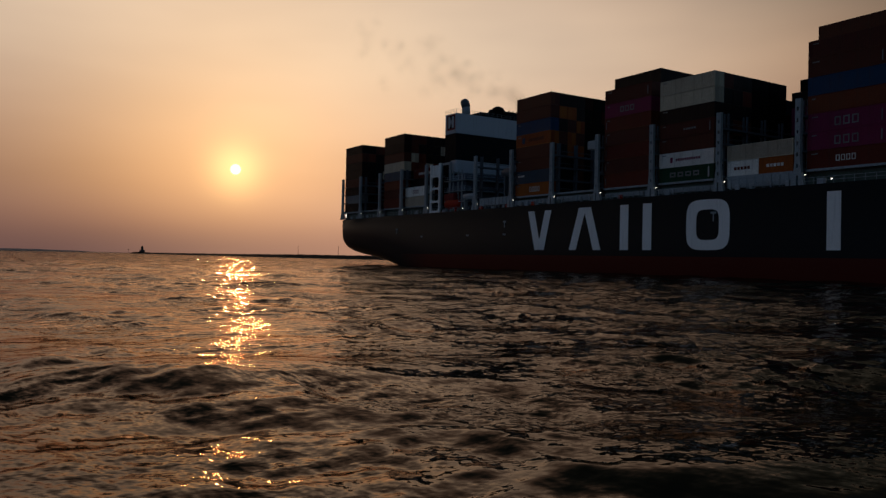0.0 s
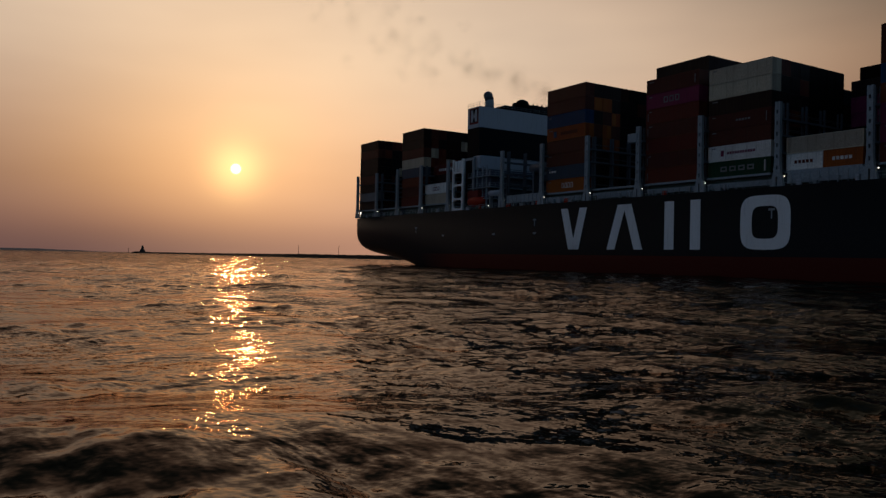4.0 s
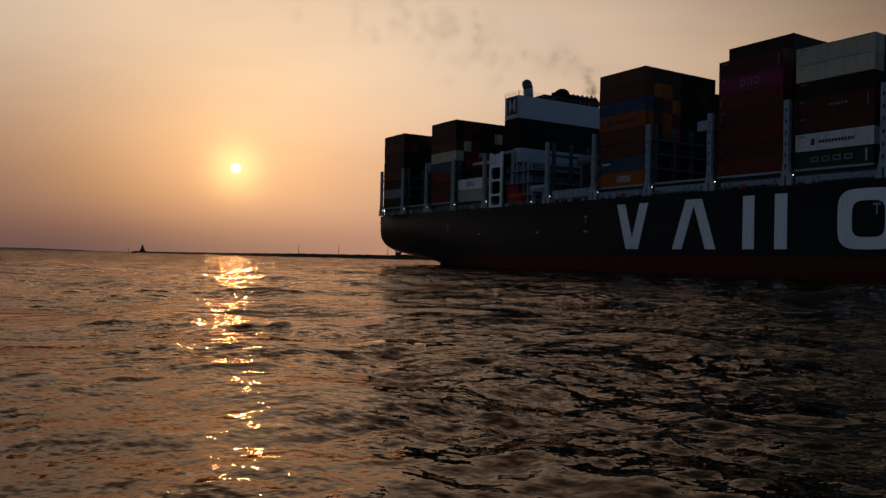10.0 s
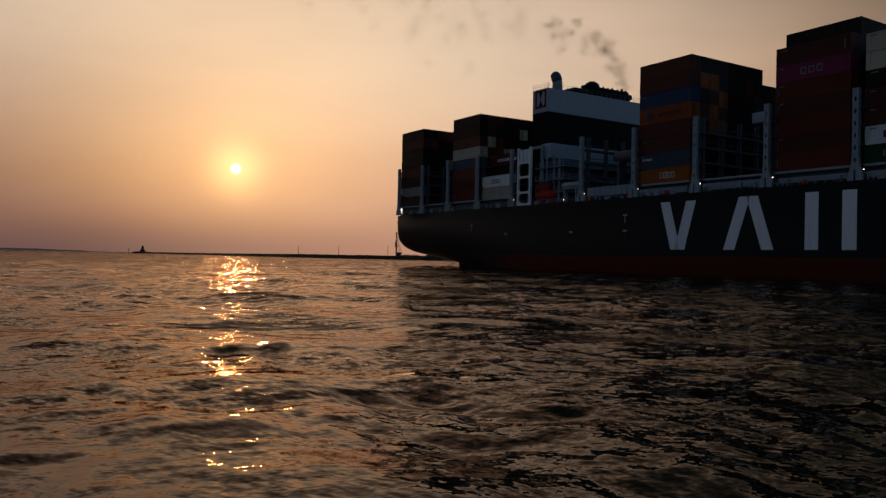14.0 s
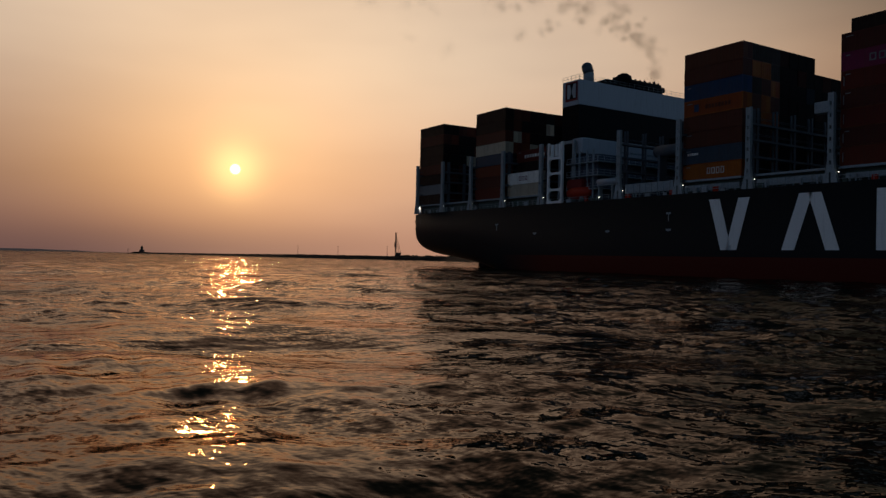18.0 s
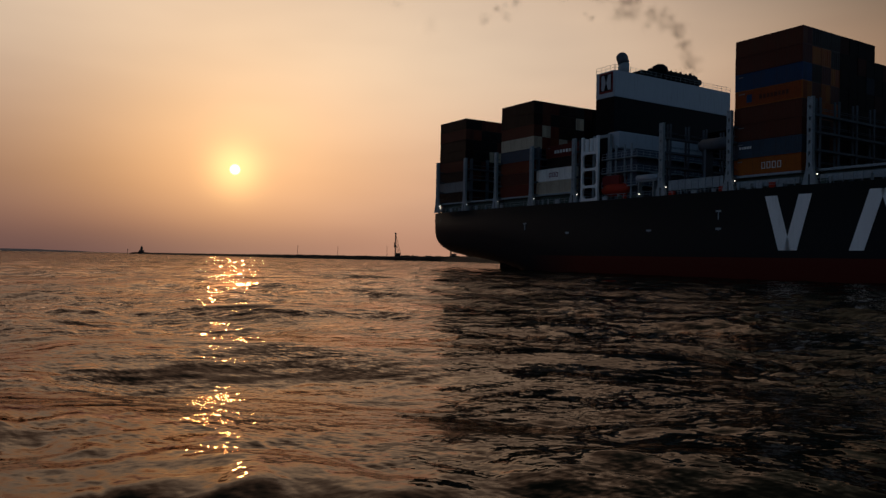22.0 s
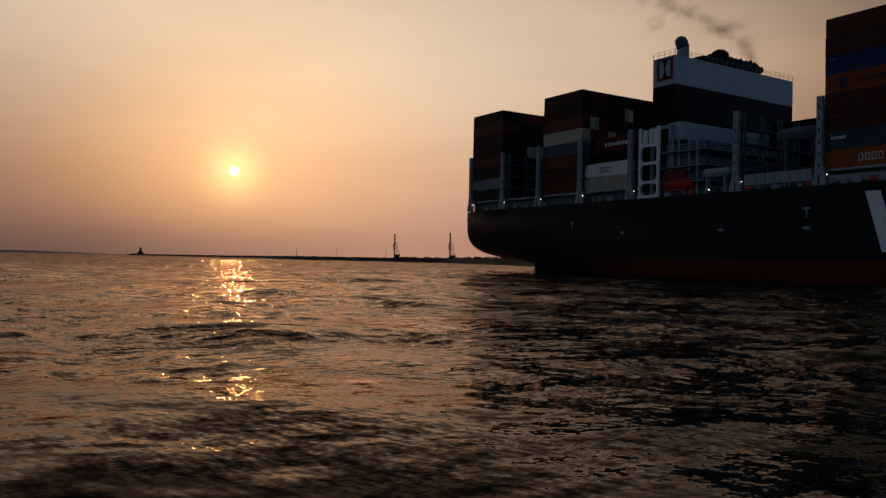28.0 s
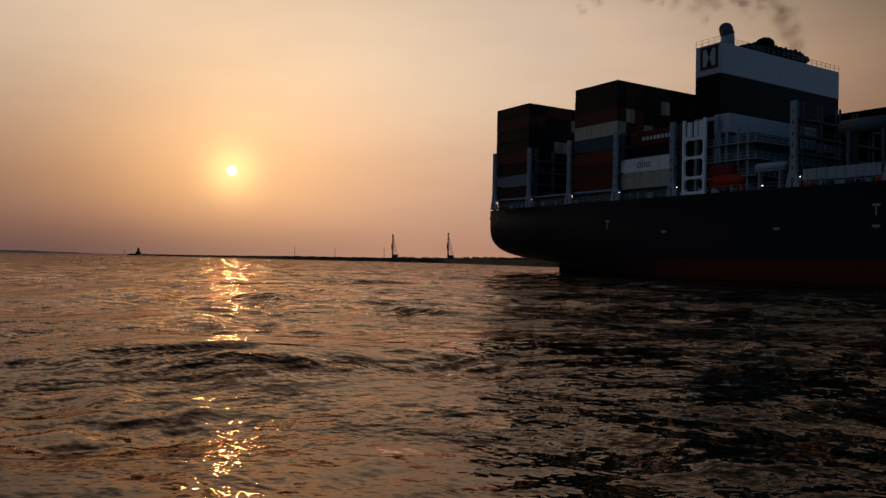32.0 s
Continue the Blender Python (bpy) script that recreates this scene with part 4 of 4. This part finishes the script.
stern_fittings()


def stern_lamp():
    bm = fresh()
    box(bm, -94.9, -94.3, 3.0, 3.25, 15.2, 16.7)
    bevel(bm, 0.05)
    body = part("stern_lamp", bm, SHIP_BLACK, ship, "dark lamp housing")
    bm = fresh()
    box(bm, -94.85, -94.35, 2.95, 3.0, 15.25, 16.65)
    part("lamp_glass", bm, LAMP, body, "bright white lamp glass")


stern_lamp()


def deck_tank():
    """A pale tank lying on trestles between two lashing bridges."""
    bm = fresh()
    rod(bm, (-9.6, 6.0, 23.6), (-2.2, 6.0, 23.6), 1.15, None, 20)
    for x in (-9.6, -2.2):
        ball(bm, (x, 6.0, 23.6), 1.15, (0.9, 1, 1), 3)
    tank = part("deck_tank", bm, BRIDGE, ship, "grey rounded tank", True)
    for x in (-8.6, -3.4):
        bm = fresh()
        box(bm, x - 0.25, x + 0.25, 5.0, 7.0, DECK_Z, 22.8)
        part("trestle", bm, BRIDGE, tank)


deck_tank()


def mooring_port(x, y, z):
    """An oval opening in the shell plating with a pale rolled rim."""
    oval = [(math.copysign(abs(math.cos(a)) ** 0.6, math.cos(a)), math.copysign(abs(math.sin(a)) ** 0.6, math.sin(a))) for a in [2 * math.pi * k / 20 for k in range(20)]]
    bm = fresh()
    prism(bm, [(x + 1.0 * p, z + 0.42 * q) for p, q in oval], y - 0.02, y + 0.05)
    port = part("mooring_port", bm, SHIP_BLACK, ship, "dark oval mooring opening")
    bm = fresh()
    inner, outer = [[bm.verts.new((x + (1.0 + d) * p, y - e, z + (0.42 + d) * q)) for p, q in oval] for d, e in ((0.0, 0.05), (0.13, 0.02))]
    for k in range(20):
        bm.faces.new((inner[k], inner[k - 1], outer[k - 1], outer[k]))
    bmesh.ops.recalc_face_normals(bm, faces=bm.faces)
    part("rim", bm, STEEL, port, "grey rolled rim")


for x, y in ((-94.9, 2.35), (-91.2, 1.75)):
    mooring_port(x, y, 12.6)


# ---- exhaust smoke ----
def smoke_material():
    m = bpy.data.materials.new("exhaust_smoke")
    m.use_nodes = True
    tree = m.node_tree
    n = tree.nodes
    n.clear()
    out, soot, through_light, body = n.new("ShaderNodeOutputMaterial"), n.new("ShaderNodeBsdfDiffuse"), n.new("ShaderNodeBsdfTranslucent"), n.new("ShaderNodeMixShader")
    soot.inputs[0].default_value = (0.26, 0.12, 0.06, 1)
    through_light.inputs[0].default_value = (0.85, 0.50, 0.29, 1)
    link(tree, soot.outputs[0], body.inputs[1])
    link(tree, through_light.outputs[0], body.inputs[2])
    clear, thin = n.new("ShaderNodeBsdfTransparent"), n.new("ShaderNodeMixShader")
    thin.inputs[0].default_value = 0.27
    link(tree, clear.outputs[0], thin.inputs[1])
    link(tree, body.outputs[0], thin.inputs[2])
    link(tree, thin.outputs[0], out.inputs[0])
    return m


SMOKE = smoke_material()
PUFFS = []


def smoke():
    rng = random.Random(77)
    shapes = []
    for k in range(12):
        bm = fresh()
        lumps = [(Vector((rng.gauss(0, 0.8), rng.gauss(0, 0.8), rng.gauss(0, 0.7))), rng.uniform(0.35, 0.8) * (1.5 if k < 6 else 1)) for _ in range(5)]
        for q in range(3300 if k < 6 else 6500):
            mid, wide = rng.choice(lumps)
            at = mid + Vector((rng.gauss(0, wide), rng.gauss(0, wide), rng.gauss(0, wide)))
            r = rng.uniform(0.018, 0.04)
            vs = [bm.verts.new(at + Vector((rng.gauss(0, 1), rng.gauss(0, 1), rng.gauss(0, 1))).normalized() * r) for _ in range(4)]
            bm.faces.new(vs[:3])
            bm.faces.new((vs[0], vs[2], vs[3]))
        shapes.append(mesh("smoke_puff", bm, SMOKE))
    out = -10.0
    while out < T_END - 0.1:
        ob = tagged(new("smoke_puff", shapes[rng.randrange(6) + (6 if out > 9 else 0)]), "thin brown puff of exhaust smoke drifting from the funnel", "smoke", "exhaust smoke", "stuff")
        size = rng.uniform(0.6, 1.35) if out > 9 else rng.uniform(0.8, 1.6)
        ob.scale = (size * 1.2, size, size)
        PUFFS.append((ob, out, Vector((rng.gauss(0, 1), rng.gauss(0, 1), rng.gauss(0, 0.8))), rng.uniform(0, 360)))
        out += 0.14 if out > 9 else 0.2


VENT = Vector((-35.0, 32.4, 44.0))


def puff_pose(born, stray, turn, t):
    """In the funnel until it is born, then rising and drifting with the air."""
    a = max(0.0, t - born)
    p = ship_pose(min(t, born)) @ VENT
    p.z -= 37 * min(1.0, max(0.0, (born - t) / 0.4))
    if a > 0:
        lag = math.exp(-a / 1.5)
        sway = 0.9 * math.sin(born * 0.9) + 0.7 * math.sin(born * 2.3)
        k = min(1.0, max(0.0, (born - 4) / 7))
        k = k * k * (3 - 2 * k)
        k -= 0.55 * min(1.0, max(0.0, (born - 20.5) / 3))
        wind, rise = 3.2 - 1.1 * k, 6.5 + 10.0 * k
        p = p + Vector((1.4 * a * lag, -2.2 * a * lag, 0))
        p = p + Vector((-wind * a * (1 - math.exp(-a / 2.5)) + 0.5 * sway * min(a, 4), 0.3 * a, 2.0 * min(a, 1) + rise * (1 - math.exp(-a / 2.6)) + 1.0 * a + 0.10 * a * a))
        p = p + stray * (0.62 * a + 0.012 * a * a)
    return pose(*p, 0, 0, turn + 6 * a)


smoke()


# ---- what moves ----
def motions():
    for ob, m in ABOARD:
        walk(ob, [(t, ship_pose(t) @ m) for t in TIMES])
    for ob, born, stray, turn in PUFFS:
        times = sorted({0.0, T_END, *[round(born + d, 2) for d in (-3, -0.8, -0.4, -0.2, 0, 0.35, 0.7, 1.6, 3, 5, 8, 12, 17, 24) if 0 < born + d < T_END]})
        walk(ob, [(t, puff_pose(born, stray, turn, t)) for t in times])
    walk(sea, [(t, pose(SEA_DRIFT[0] * (t - 16), SEA_DRIFT[1] * (t - 16), 0)) for t in (0.0, T_END)])


motions()
